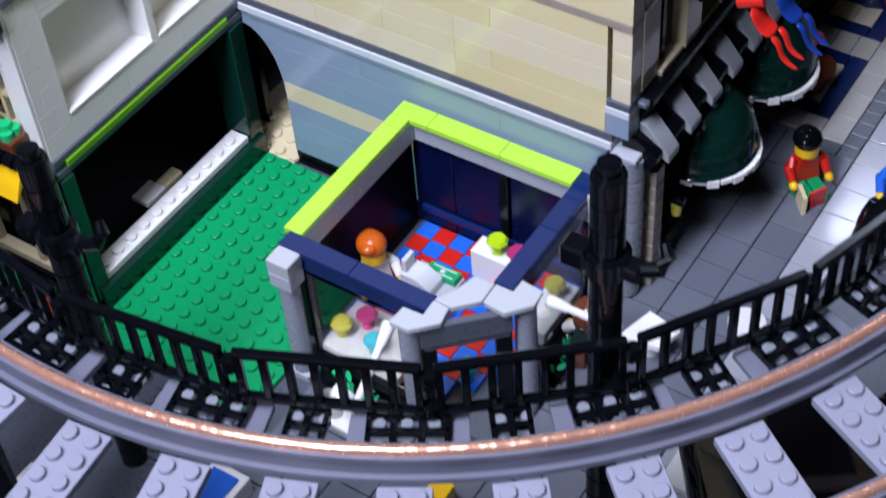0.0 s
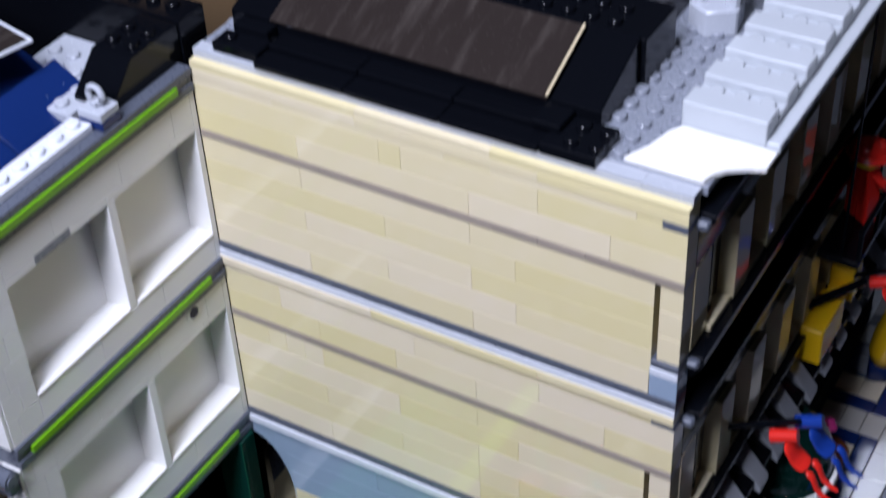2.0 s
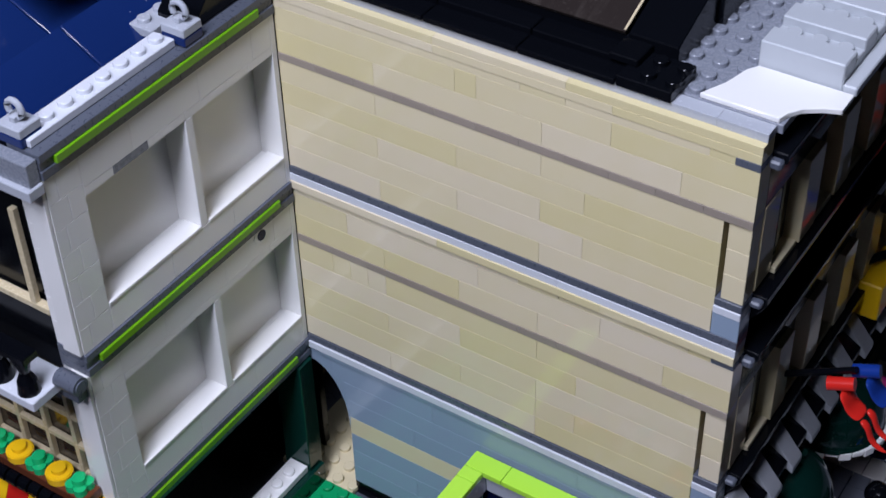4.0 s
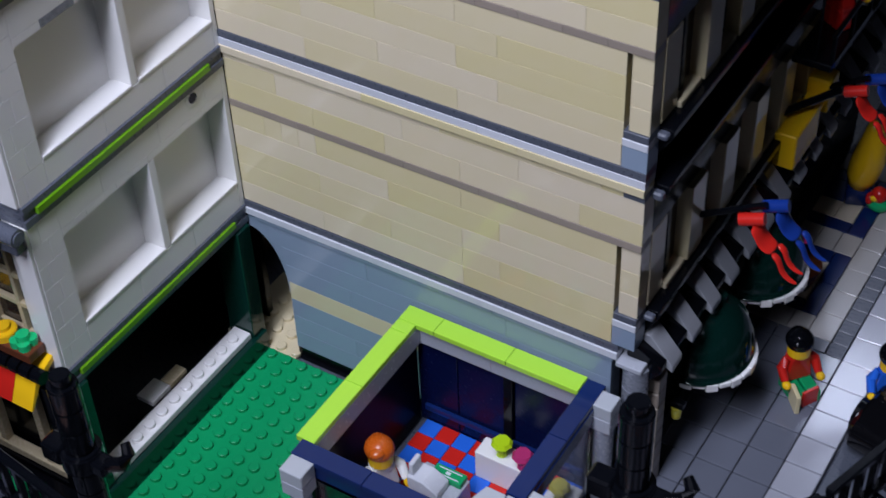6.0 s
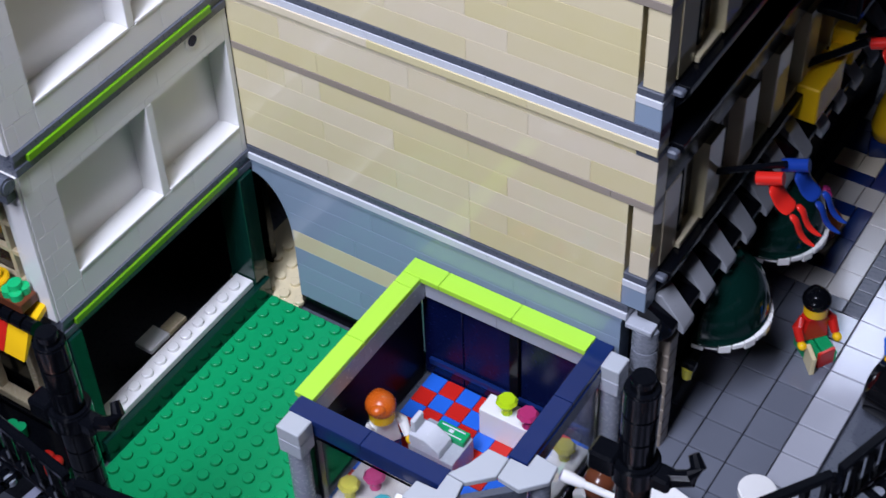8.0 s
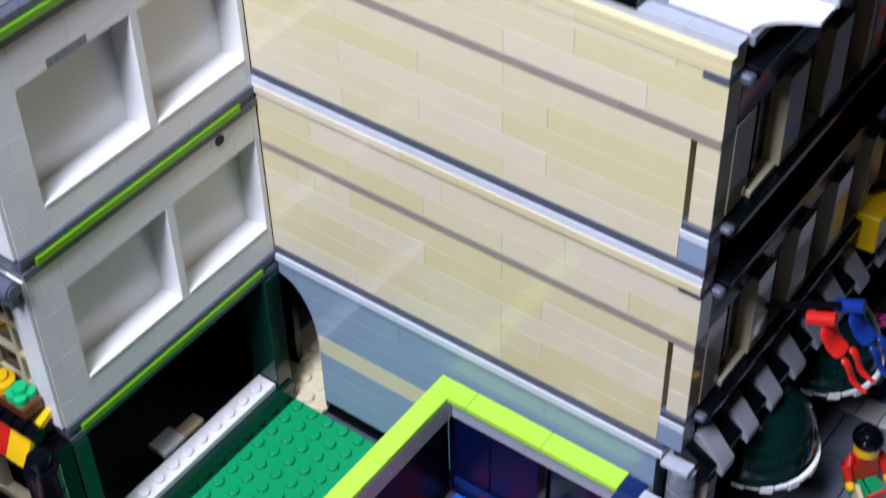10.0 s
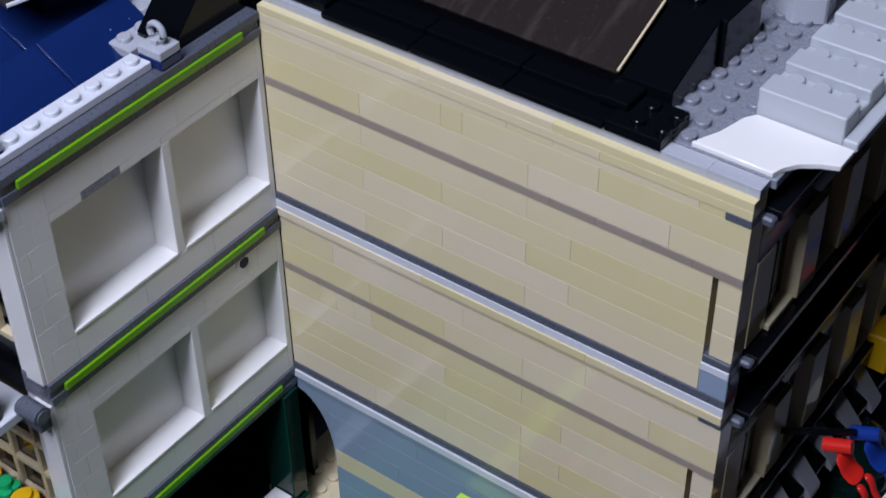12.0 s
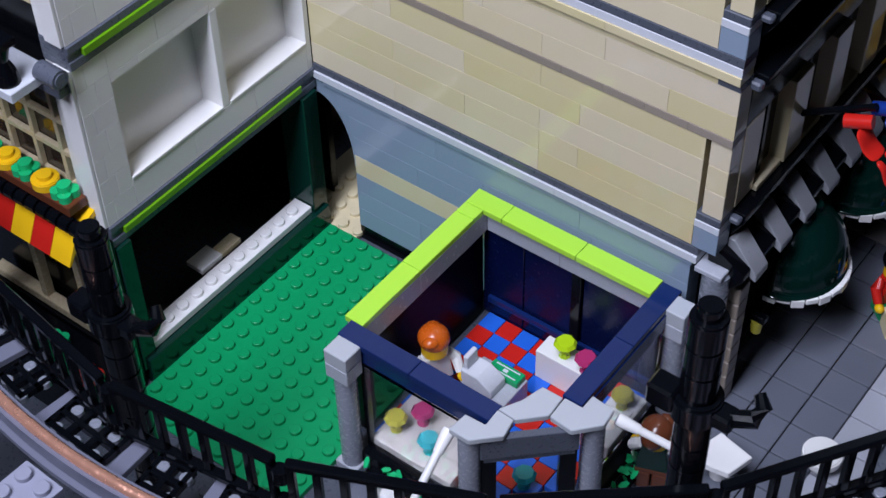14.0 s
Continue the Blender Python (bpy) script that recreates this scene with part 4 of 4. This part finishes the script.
# ---- toy figures: plain, one mesh each ----
def toy(x, y, z, turn, mats, label, seated=False, tall=0.0):
    """Plain toy figure. mats: hair, head, torso, legs, arms."""
    bm = bmesh.new()
    if seated:
        box(bm, -0.75, -0.05, -1.5, 0.35, 0, 1.9, 0.06, 3)
        box(bm, 0.05, 0.75, -1.5, 0.35, 0, 1.9, 0.06, 3)
        h = 1.9
    else:
        box(bm, -0.75, -0.04, -0.42, 0.36, 0, 2.8, 0.06, 3)
        box(bm, 0.04, 0.75, -0.42, 0.36, 0, 2.8, 0.06, 3)
        box(bm, -0.76, 0.76, -0.36, 0.36, 2.8, 3.5, 0.05, 3)
        h = 3.5
    b = bmesh.new()
    f = b.faces.new([b.verts.new(v) for v in ((-0.78, -0.37, h * PL), (0.78, -0.37, h * PL), (0.78, 0.37, h * PL), (-0.78, 0.37, h * PL))])
    g = bmesh.ops.extrude_face_region(b, geom=[f])
    top = [v for v in g["geom"] if isinstance(v, bmesh.types.BMVert)]
    bmesh.ops.translate(b, verts=top, vec=(0, 0, 4.0 * PL))
    for v in top:
        v.co.x *= 0.68
    bmesh.ops.recalc_face_normals(b, faces=b.faces)
    bmesh.ops.bevel(b, geom=b.edges[:], offset=0.06, segments=2, affect="EDGES")
    add(bm, b, 2)
    for sgn in (-1, 1):
        tube(bm, ((sgn * 0.58, 0, h + 3.5), (sgn * 0.95, -0.1, h + 2.5), (sgn * 0.98, -0.65, h + 1.2)), [0.26, 0.28, 0.22], 10, 4)
        ball(bm, sgn * 0.98, -0.85, h + 0.9, 0.24, 0.28, 0.24, 1, 10, 8)
    cyl(bm, 0, 0, h + 4.0, h + 4.4, 0.32, seg=14, mi=1)
    cyl(bm, 0, 0, h + 4.3, h + 6.9, 0.62, seg=18, mi=1, bevel=0.12)
    ball(bm, 0, 0.08, h + 6.3, 0.74, 0.78, 0.62 + tall, 0, 18, 12, -0.45)
    ball(bm, 0.12, 0.55, h + 6.0, 0.5, 0.42, 0.55, 0, 12, 8)
    ball(bm, -0.3, -0.35, h + 6.9, 0.42, 0.36, 0.26, 0, 12, 8)
    ob = solo("toy_figure", bm, list(mats), label, "toy figure")
    ob.matrix_world = pose(x * U, y * U, z * PL * U, 0, 0, turn)
    for p in ob.data.polygons:
        p.use_smooth = p.material_index in (0, 1, 4)
    return ob


toy(12.1, -6.5, 1.4, 60, (ORANGE, YELLOW, WHITE, NAVY, WHITE), "toy figure with orange hair and white top behind the counter")
toy(26.6, 10.9, 0.6, 50, (BLACK, YELLOW, RED, GREEN, RED), "seated toy figure with black hair, red top and green legs", True)
toy(22.6, -4.6, 0.6, 200, (BROWN, YELLOW, DKGREEN, BROWN, WHITE), "toy figure with brown hair beside the shop window")
toy(31.0, 12.0, -0.2, 30, (BLACK, YELLOW, BLUE, BLUE, BLUE), "blue dressed toy figure beside the road")
toy(18.0, 41.0, 0.6, 10, (RED, YELLOW, RED, RED, RED), "red toy figure far down the street")
toy(-6.6, -16.4, 6.2, 20, (YELLOW, YELLOW, BROWN, BROWN, BROWN), "yellow headed toy figure behind the stall")
bm = B(-0.5, 0.5, -0.1, 0.1, 0, 2.6, 0.03)
ob = solo("shopping_bag", bm, RED, "small red and cream bag beside the seated figure", "bag")
ob.matrix_world = pose(27.6 * U, 10.2 * U, 0.6 * PL * U, 0, 0, 60)
bm = B(-0.12, 0.12, -0.6, 0.5, 0, 3.0, 0.03)
ob = solo("paper_roll", bm, TAN, "cream folded paper beside the seated figure", "paper")
ob.matrix_world = pose(27.0 * U, 9.6 * U, 0.6 * PL * U, 0, 0, 40)
# a large yellow banana shape on two dark legs
bm = bmesh.new()
tube(bm, ((0, 0, 3), (0.1, 0, 5), (0.3, 0, 8), (0.4, 0, 11), (0.3, 0, 13.5), (0.2, 0, 14.8)), [0.65, 0.95, 1.0, 0.8, 0.5, 0.2], 14, 0)
box(bm, -0.7, 0.7, -0.6, 0.4, 0, 3.2, 0.08, 1)
ob = solo("banana_suit_toy", bm, [YELLOW, NAVY], "tall yellow banana shaped toy on dark legs", "toy figure", smooth=True)
ob.matrix_world = pose(24.2 * U, 27.0 * U, 0.6 * PL * U, 0, 0, 20)
bm = ball(bmesh.new(), 25.4, 26.6, 1.9, 0.7, 0.5, 0.55, 1)
ball(bm, 25.4, 26.5, 3.8, 0.5, 0.5, 0.5, 0)
ball(bm, 25.2, 26.1, 3.6, 0.22, 0.2, 0.2, 2)
ball(bm, 24.9, 26.6, 2.6, 0.3, 0.5, 0.4, 0)
solo("toy_parrot", bm, [RED, MINT, YELLOW], "red and green toy bird on the pavement", "toy bird", smooth=True)

# ---- street front: dome awnings, flags, planter ----


def dome_awning(y):
    ob = thing("dome_awning", 22.4, y, 14, "glossy dark green dome awning with a white scalloped edge", "awning", "dome awnings along the street front")
    bm = bmesh.new()
    b = bmesh.new()
    bmesh.ops.create_uvsphere(b, u_segments=40, v_segments=20, radius=1.0)
    bmesh.ops.bisect_plane(b, geom=b.verts[:] + b.edges[:] + b.faces[:], plane_co=(0, 0, 0), plane_no=(0, 0, -1), clear_outer=True)
    bmesh.ops.bisect_plane(b, geom=b.verts[:] + b.edges[:] + b.faces[:], plane_co=(0, 0, 0), plane_no=(-1, 0, 0), clear_outer=True)
    for v in b.verts:
        v.co = Vector((22.75 + v.co.x * 2.5, y + v.co.y * 2.8, 12.8 * PL + v.co.z * 3.25))
    add(bm, b)
    shell = part("shell", bm, DOMEGREEN, ob, smooth=True)
    md = shell.modifiers.new("thickness", "SOLIDIFY")
    md.thickness = 0.0008
    bm = bmesh.new()
    cyl(bm, 23.2, y - 0.5, 20.0, 21.2, 0.3, seg=14)
    cyl(bm, 23.2, y + 0.5, 20.0, 21.2, 0.3, seg=14)
    part("stud", bm, DOMEGREEN, ob)
    for k in range(13):
        a = radians(-84 + 14 * k)
        bm = bmesh.new()
        b = B(2.45, 2.72, -0.30, 0.30, 11.6 + 0.5 * (k % 2), 12.8, 0.03)
        add(bm, b, 0, Matrix.Translation((22.75, y, 0)) @ Matrix.Rotation(a, 4, "Z"))
        part("scallop", bm, WHITE, ob, "white edge piece")
    return ob


dome_awning(6.8)
dome_awning(13.6)


def ribbon(bm, pts, y, half):
    """A wavy cloth strip along points of (x, z in plates), as wide as twice half along y."""
    rows = []
    for (x, z), w in zip(pts, half):
        rows.append([bm.verts.new(v) for v in ((x - 0.09, y - w, z * PL - 0.05), (x - 0.09, y + w, z * PL - 0.05), (x + 0.09, y + w, z * PL + 0.09), (x + 0.09, y - w, z * PL + 0.09))])
    for p, q in zip(rows, rows[1:]):
        for k in range(4):
            bm.faces.new((p[k], p[(k + 1) % 4], q[(k + 1) % 4], q[k]))
    bm.faces.new(rows[0])
    bm.faces.new(rows[-1])


def flag_pair(y, z=39.2):
    ob = thing("flag_pair", 24.0, y, z - 1.2, "red and blue toy flags with forked tails on a wall pole", "flag", "flag pairs on the street front")
    part("pole", tube(bmesh.new(), ((22.3, y + 0.3, z - 3.2), (25.4, y, z + 2.0)), 0.16, 10), BLACK, ob)
    for m, dx, dy in ((RED, 0.0, -0.35), (NAVYF, 0.75, 0.45)):
        x0, y0, z0 = 25.0 + dx, y + dy, z + dx * 1.6
        bm = tube(bmesh.new(), ((x0 - 0.6, y0 - 0.1, z0 - 0.3), (x0 + 0.5, y0 + 0.1, z0 + 0.5)), 0.31, 16)
        part("flag_clip", bm, m, ob)
        b = bmesh.new()
        ribbon(b, [(x0 + 0.05, z0 - 0.4), (x0 + 0.35, z0 - 1.2), (x0 + 0.5, z0 - 2.1), (x0 + 0.8, z0 - 2.8), (x0 + 1.2, z0 - 3.1)], y0, [0.62, 0.64, 0.64, 0.62, 0.58])
        for side in (-0.36, 0.36):
            ribbon(b, [(x0 + 1.15, z0 - 3.0), (x0 + 1.5, z0 - 3.5), (x0 + 1.62, z0 - 4.5), (x0 + 1.8, z0 - 5.4), (x0 + 2.15, z0 - 6.0), (x0 + 2.5, z0 - 6.2)], y0 + side, [0.22, 0.22, 0.2, 0.18, 0.14, 0.06])
        cloth = part("flag_cloth", b, m, ob, smooth=True)
        md = cloth.modifiers.new("smooth", "SUBSURF")
        md.levels = md.render_levels = 2
    return ob


NAVYF = plastic("flag_blue_plastic", (0.008, 0.032, 0.20), 0.12)
flag_pair(5.5)
flag_pair(19.2, 34.5)

pot = thing("flower_pot", 23.6, 18.4, 0.6, "round brown toy pot with a pink flower on the pavement", "flower pot")
part("bowl", cyl(bmesh.new(), 23.6, 18.4, 0.6, 4.4, 0.8, 1.3, seg=24), BROWN, pot, smooth=False)
bm = bmesh.new()
for q in range(5):
    a = radians(72 * q)
    ball(bm, 23.4 + 0.35 * math.cos(a), 18.6 + 0.35 * math.sin(a), 8.6, 0.3, 0.3, 0.2, 0, 8, 6)
tube(bm, ((23.5, 18.5, 4.3), (23.4, 18.6, 8.4)), 0.1, 6)
part("blossom", bm, PINK, pot, smooth=True)
cart = thing("yellow_crane", 22.8, 17, 26, "yellow toy hoist box hanging on the street front", "hoist")
bm = prism(bmesh.new(), [(22.2, 15.2), (23.4, 15.2), (23.4, 18.5), (22.2, 18.5)], 26.5, 31.8, bevel=0.08)
part("body", bm, YELLOW, cart)
bm = B(22.2, 23.5, 19.2, 20.6, 29, 34, 0.1)
box(bm, 22.4, 23.3, 18.5, 19.2, 30, 32, 0.05)
part("arm_block", bm, YELLOW, cart)
part("jib", tube(bmesh.new(), ((22.0, 16.0, 33), (24.2, 18.6, 34.5)), 0.22, 8), BLACK, cart, "black jib rod")
part("bracket", B(21.4, 22.25, 16.5, 18, 27.5, 30, 0.05), BLACK, cart)
cradle = thing("window_cradle", 23.4, 18.6, 42, "black hanging platform on thin cables before the upper windows", "platform")
part("deck", B(22.4, 24.4, 15.6, 21.4, 42.0, 43.0, 0.05), BLACK, cradle)
part("rail", tube(bmesh.new(), ((24.3, 15.7, 47.0), (24.3, 21.3, 47.0)), 0.14, 8), BLACK, cradle)
for y in (15.9, 18.5, 21.1):
    part("rail_post", tube(bmesh.new(), ((24.3, y, 43.0), (24.3, y, 47.0)), 0.12, 8), BLACK, cradle)
for y in (15.9, 21.1):
    part("cable", tube(bmesh.new(), ((23.5, y, 43.0), (23.5, y, 77.6)), 0.07, 6), BLACK, cradle)
    part("hook", B(22.6, 23.7, y - 0.3, y + 0.3, 77.6, 78.6, 0.08), BLACK, cradle)
worker = toy(23.3, 19.2, 43.0, 150, (RED, YELLOW, RED, RED, RED), "toy figure in red with a round red helmet on the platform")
helmet = thing("toy_helmet", 23.3, 19.2, 52.6, "round red toy helmet with a wide brim", "helmet")
bm = cyl(bmesh.new(), 23.3, 19.2, 52.2, 52.7, 1.15, 1.0, seg=24)
ball(bm, 23.3, 19.2, 52.7, 0.8, 0.8, 0.55, low=0.0)
part("shell", bm, RED, helmet)
lant = thing("wall_lantern", 22.9, 3.2, 4, "small neon yellow lantern on the street front", "lantern")
part("lantern_glass", cyl(bmesh.new(), 23.1, 3.1, 9.2, 11, 0.25, 0.3, seg=12), GEMY, lant)
part("lantern_bracket", B(21.5, 23.5, 2.9, 3.3, 11, 12, 0.04), BLACK, lant)

# ---- shop contents ----


def gem(x, y, z, material, label):
    bm = cyl(bmesh.new(), x, y, z, z + 0.7, 0.3, 0.24, seg=8)
    cyl(bm, x, y, z + 0.7, z + 2.0, 0.24, 0.56, seg=8)
    cyl(bm, x, y, z + 2.0, z + 2.5, 0.56, 0.42, seg=8)
    return solo("toy_gem", bm, material, label, "gem", group="toy gems in the shop")


solo("white_display_box", B(15.1, 17.9, -2.85, -1.7, 1.4, 6.0, 0.03), WHITE, "white block counter on the checked floor", "counter")
gem(16.35, -2.3, 6.0, GEML, "neon green toy gem on the white counter")
gem(17.62, -2.5, 6.0, GEMP, "pink toy gem on the white counter")
gem(12.25, -9.6, 3.6, GEMY, "clear yellow toy gem on the window shelf")
gem(13.0, -8.6, 3.6, GEMP, "clear pink toy gem on the window shelf")
gem(14.2, -9.7, 3.6, GEMT, "clear teal toy gem on the window shelf")
gem(19.6, -2.6, 3.6, GEMY, "clear yellow toy gem on the side shelf")
gem(18.3, -8.3, 1.4, GEMT, "small teal toy gem by the door")
till_desk = solo("till_counter", B(13.2, 15.7, -6.2, -4.3, 1.4, 5.2, 0.04), GREY, "grey block counter under the till", "counter")
till = thing("cash_register", 14.0, -5.6, 5.2, "pale grey toy cash register on the counter", "cash register")
bm = side_prism(bmesh.new(), [(13.3, 5.2), (15.0, 5.2), (15.0, 6.4), (14.2, 7.6), (13.3, 7.6)], -6.25, -5.1, bevel=0.05)
part("till_body", bm, PALE, till)
part("till_screen", B(13.35, 13.6, -6.1, -5.3, 7.6, 9.6, 0.04), PALE, till)
bm = B(-0.95, 0.95, -0.48, 0.48, 0, 0.9, 0.03)
note = thing("toy_banknote", 14.9, -4.7, 5.2, "green printed toy banknote tile on the counter", "banknote")
b0 = part("note_tile", B(13.9, 15.6, -5.05, -4.35, 5.2, 6.1, 0.03), GREEN, note)
part("note_print", B(14.1, 15.4, -4.95, -4.88, 6.1, 6.14, 0), PALE, note, "pale printed bar")
part("note_print", B(14.1, 15.4, -4.55, -4.48, 6.1, 6.14, 0), PALE, note, "pale printed bar")
part("note_print", B(14.6, 14.85, -4.8, -4.62, 6.1, 6.14, 0), PALE, note, "pale printed bar")
# white rods slanting from the hood
for a, b in (((16.9, -11.9, 17.5), (17.1, -14.8, 13.0)), ((22.2, -7.2, 17.5), (25.2, -6.4, 15.0))):
    ob = thing("white_rod", a[0], a[1], a[2], "white plastic rod clipped to the shop hood", "rod", "white rods on the hood")
    d = [a[i] + (b[i] - a[i]) * 0.25 for i in range(3)]
    part("rod", tube(bmesh.new(), (a, b), 0.18, 12), WHITE, ob)
    part("rod_end", tube(bmesh.new(), ([a[i] - 0.06 * (b[i] - a[i]) for i in range(3)], a, d), [0.27, 0.3, 0.22], 14), WHITE, ob)
# plants below the windows
for x0, x1, y0, y1 in ((12.2, 16.6, -12.2, -11.5), (21.5, 22.2, -6.4, -2.4)):
    ob = thing("plant_trough", (x0 + x1) / 2, (y0 + y1) / 2, -0.5, "black trough with small dark green leaves under the window", "plant trough")
    part("trough", B(x0, x1, y0, y1, -0.55, 2.0, 0.05), BLACK, ob)
    bm = bmesh.new()
    for k in range(26):
        u, v = rng.random(), rng.random()
        a = rng.random() * 6.28
        b = bmesh.new()
        bmesh.ops.create_circle(b, cap_ends=True, segments=6, radius=0.22)
        add(bm, b, 0, Matrix.Translation((x0 + u * (x1 - x0), y0 + v * (y1 - y0), (2.0 + rng.random() * 1.4) * PL)) @ Euler((rng.random(), rng.random(), a)).to_matrix().to_4x4() @ Matrix.Diagonal((1.4, 0.7, 1, 1)))
    part("leaves", bm, MINT, ob, kind="stuff")
# white garden stand in front of the shop
stand = thing("white_stand", 14.6, -13.2, 0, "white plastic stand with a curved arm on the pavement", "stand")
part("base", prism(bmesh.new(), [(13.6, -13.8), (15.4, -13.9), (15.8, -12.9), (14.0, -12.6)], 0.6, 1.6, bevel=0.05), WHITE, stand)
part("arm", tube(bmesh.new(), ((14.2, -13.2, 1.5), (14.0, -13.2, 4.5), (14.5, -13.2, 6.0), (15.3, -13.2, 5.2)), 0.4, 12), WHITE, stand, smooth=True)
bm = prism(bmesh.new(), [(23.6, -3.6), (25.6, -3.3), (26.0, -1.9), (24.2, -1.5)], 3.6, 4.6, bevel=0.05)
tb = thing("white_table", 24.2, -2.4, 0.6, "small white toy table on the tiled pavement", "table")
part("tabletop", bm, WHITE, tb)
part("leg", cyl(bmesh.new(), 24.8, -2.5, 0.6, 3.6, 0.4, seg=14), WHITE, tb)
st = thing("round_stool", 28.2, 0.4, 0.6, "white round toy stool near the kerb", "stool")
part("cushion", cyl(bmesh.new(), 28.2, 0.6, 2.2, 3.2, 0.9, seg=24, bevel=0.08), WHITE, st)
part("pedestal", cyl(bmesh.new(), 28.2, 0.6, 0.6, 2.2, 0.5, seg=16), WHITE, st)

# ---- vehicles on the road ----


def toy_car(x, y, turn, body, label):
    ob = thing("toy_car", 0, 0, 0, label, "toy car")
    bm = side_prism(bmesh.new(), [(-6, 1.6), (6, 1.6), (6.2, 4.0), (5.2, 5.2), (2.4, 5.8), (-5.6, 5.6), (-6.2, 4)], -2.8, 2.8, bevel=0.25)
    b = part("body", bm, body, ob)
    bm = side_prism(bmesh.new(), [(-3.6, 5.7), (2.4, 5.8), (0.6, 9.4), (-2.8, 9.4)], -2.3, 2.3, bevel=0.15)
    part("cabin", bm, SMOKE, ob, "dark glass cabin")
    part("roof", B(-2.7, 0.5, -2.35, 2.35, 9.4, 10.0, 0.08), body, ob)
    for sx in (-3.9, 3.9):
        for sy in (-2.7, 2.7):
            bm = bmesh.new()
            c = cyl(bmesh.new(), 0, 0, -1.2, 1.2, 1.0, seg=20)
            add(bm, c, 0, Matrix.Translation((sx, sy, 2.4 * PL)) @ Matrix.Rotation(radians(90), 4, "X"))
            w = part("wheel", bm, BLACK, ob, "black tyre")
    for sy in (-1.7, 1.7):
        part("headlight", B(6.1, 6.3, sy - 0.5, sy + 0.5, 3.2, 4.4, 0.04), WHITE, ob, "clear headlight")
    ob.matrix_world = pose(x * U, y * U, -0.2 * PL * U, 0, 0, turn)
    return ob


toy_car(34.5, -5.0, 35, GLOSSBLACK, "glossy black toy car parked under the track")
toy_car(34.0, 13.5, 80, GLOSSBLACK, "black toy car with dark windows beside the kerb")
bm = B(30.3, 32.0, 9.0, 10.8, -0.2, 4.2, 0.08)
ob = solo("white_crate", bm, WHITE, "white block with rounded corners by the kerb", "crate")
bm = B(28.6, 31.4, -9.0, -6.6, 0.7, 1.6, 0.04)
solo("white_slab", bm, WHITE, "white flat slab under the railway", "slab")
bm = B(11.4, 13.4, -21.2, -18.4, -0.6, 3.4, 0.05, 0)
box(bm, 11.7, 13.1, -20.8, -18.8, 3.4, 3.8, 0.03, 1)
solo("blue_white_box", bm, [WHITE, BLUE], "white and blue box under the railway", "box")
solo("yellow_brick", B(20.4, 21.4, -15.2, -14.2, 0.7, 3.6, 0.04), YELLOW, "single yellow brick on the pavement", "brick")
for x, y, m in ((3.5, -23.5, WHITE), (6.2, -25.0, GREY), (-1.5, -24.0, GREY)):
    solo("loose_plate", B(x, x + 2.6, y, y + 1.2, -0.6, 0.6, 0.04), m, "loose plate lying under the railway", "plate")
crate = solo("plywood_box", B(-22, -4.6, 4.0, 16, -0.6, 86, 0.08), WOOD, "plain plywood box behind the houses", "box")
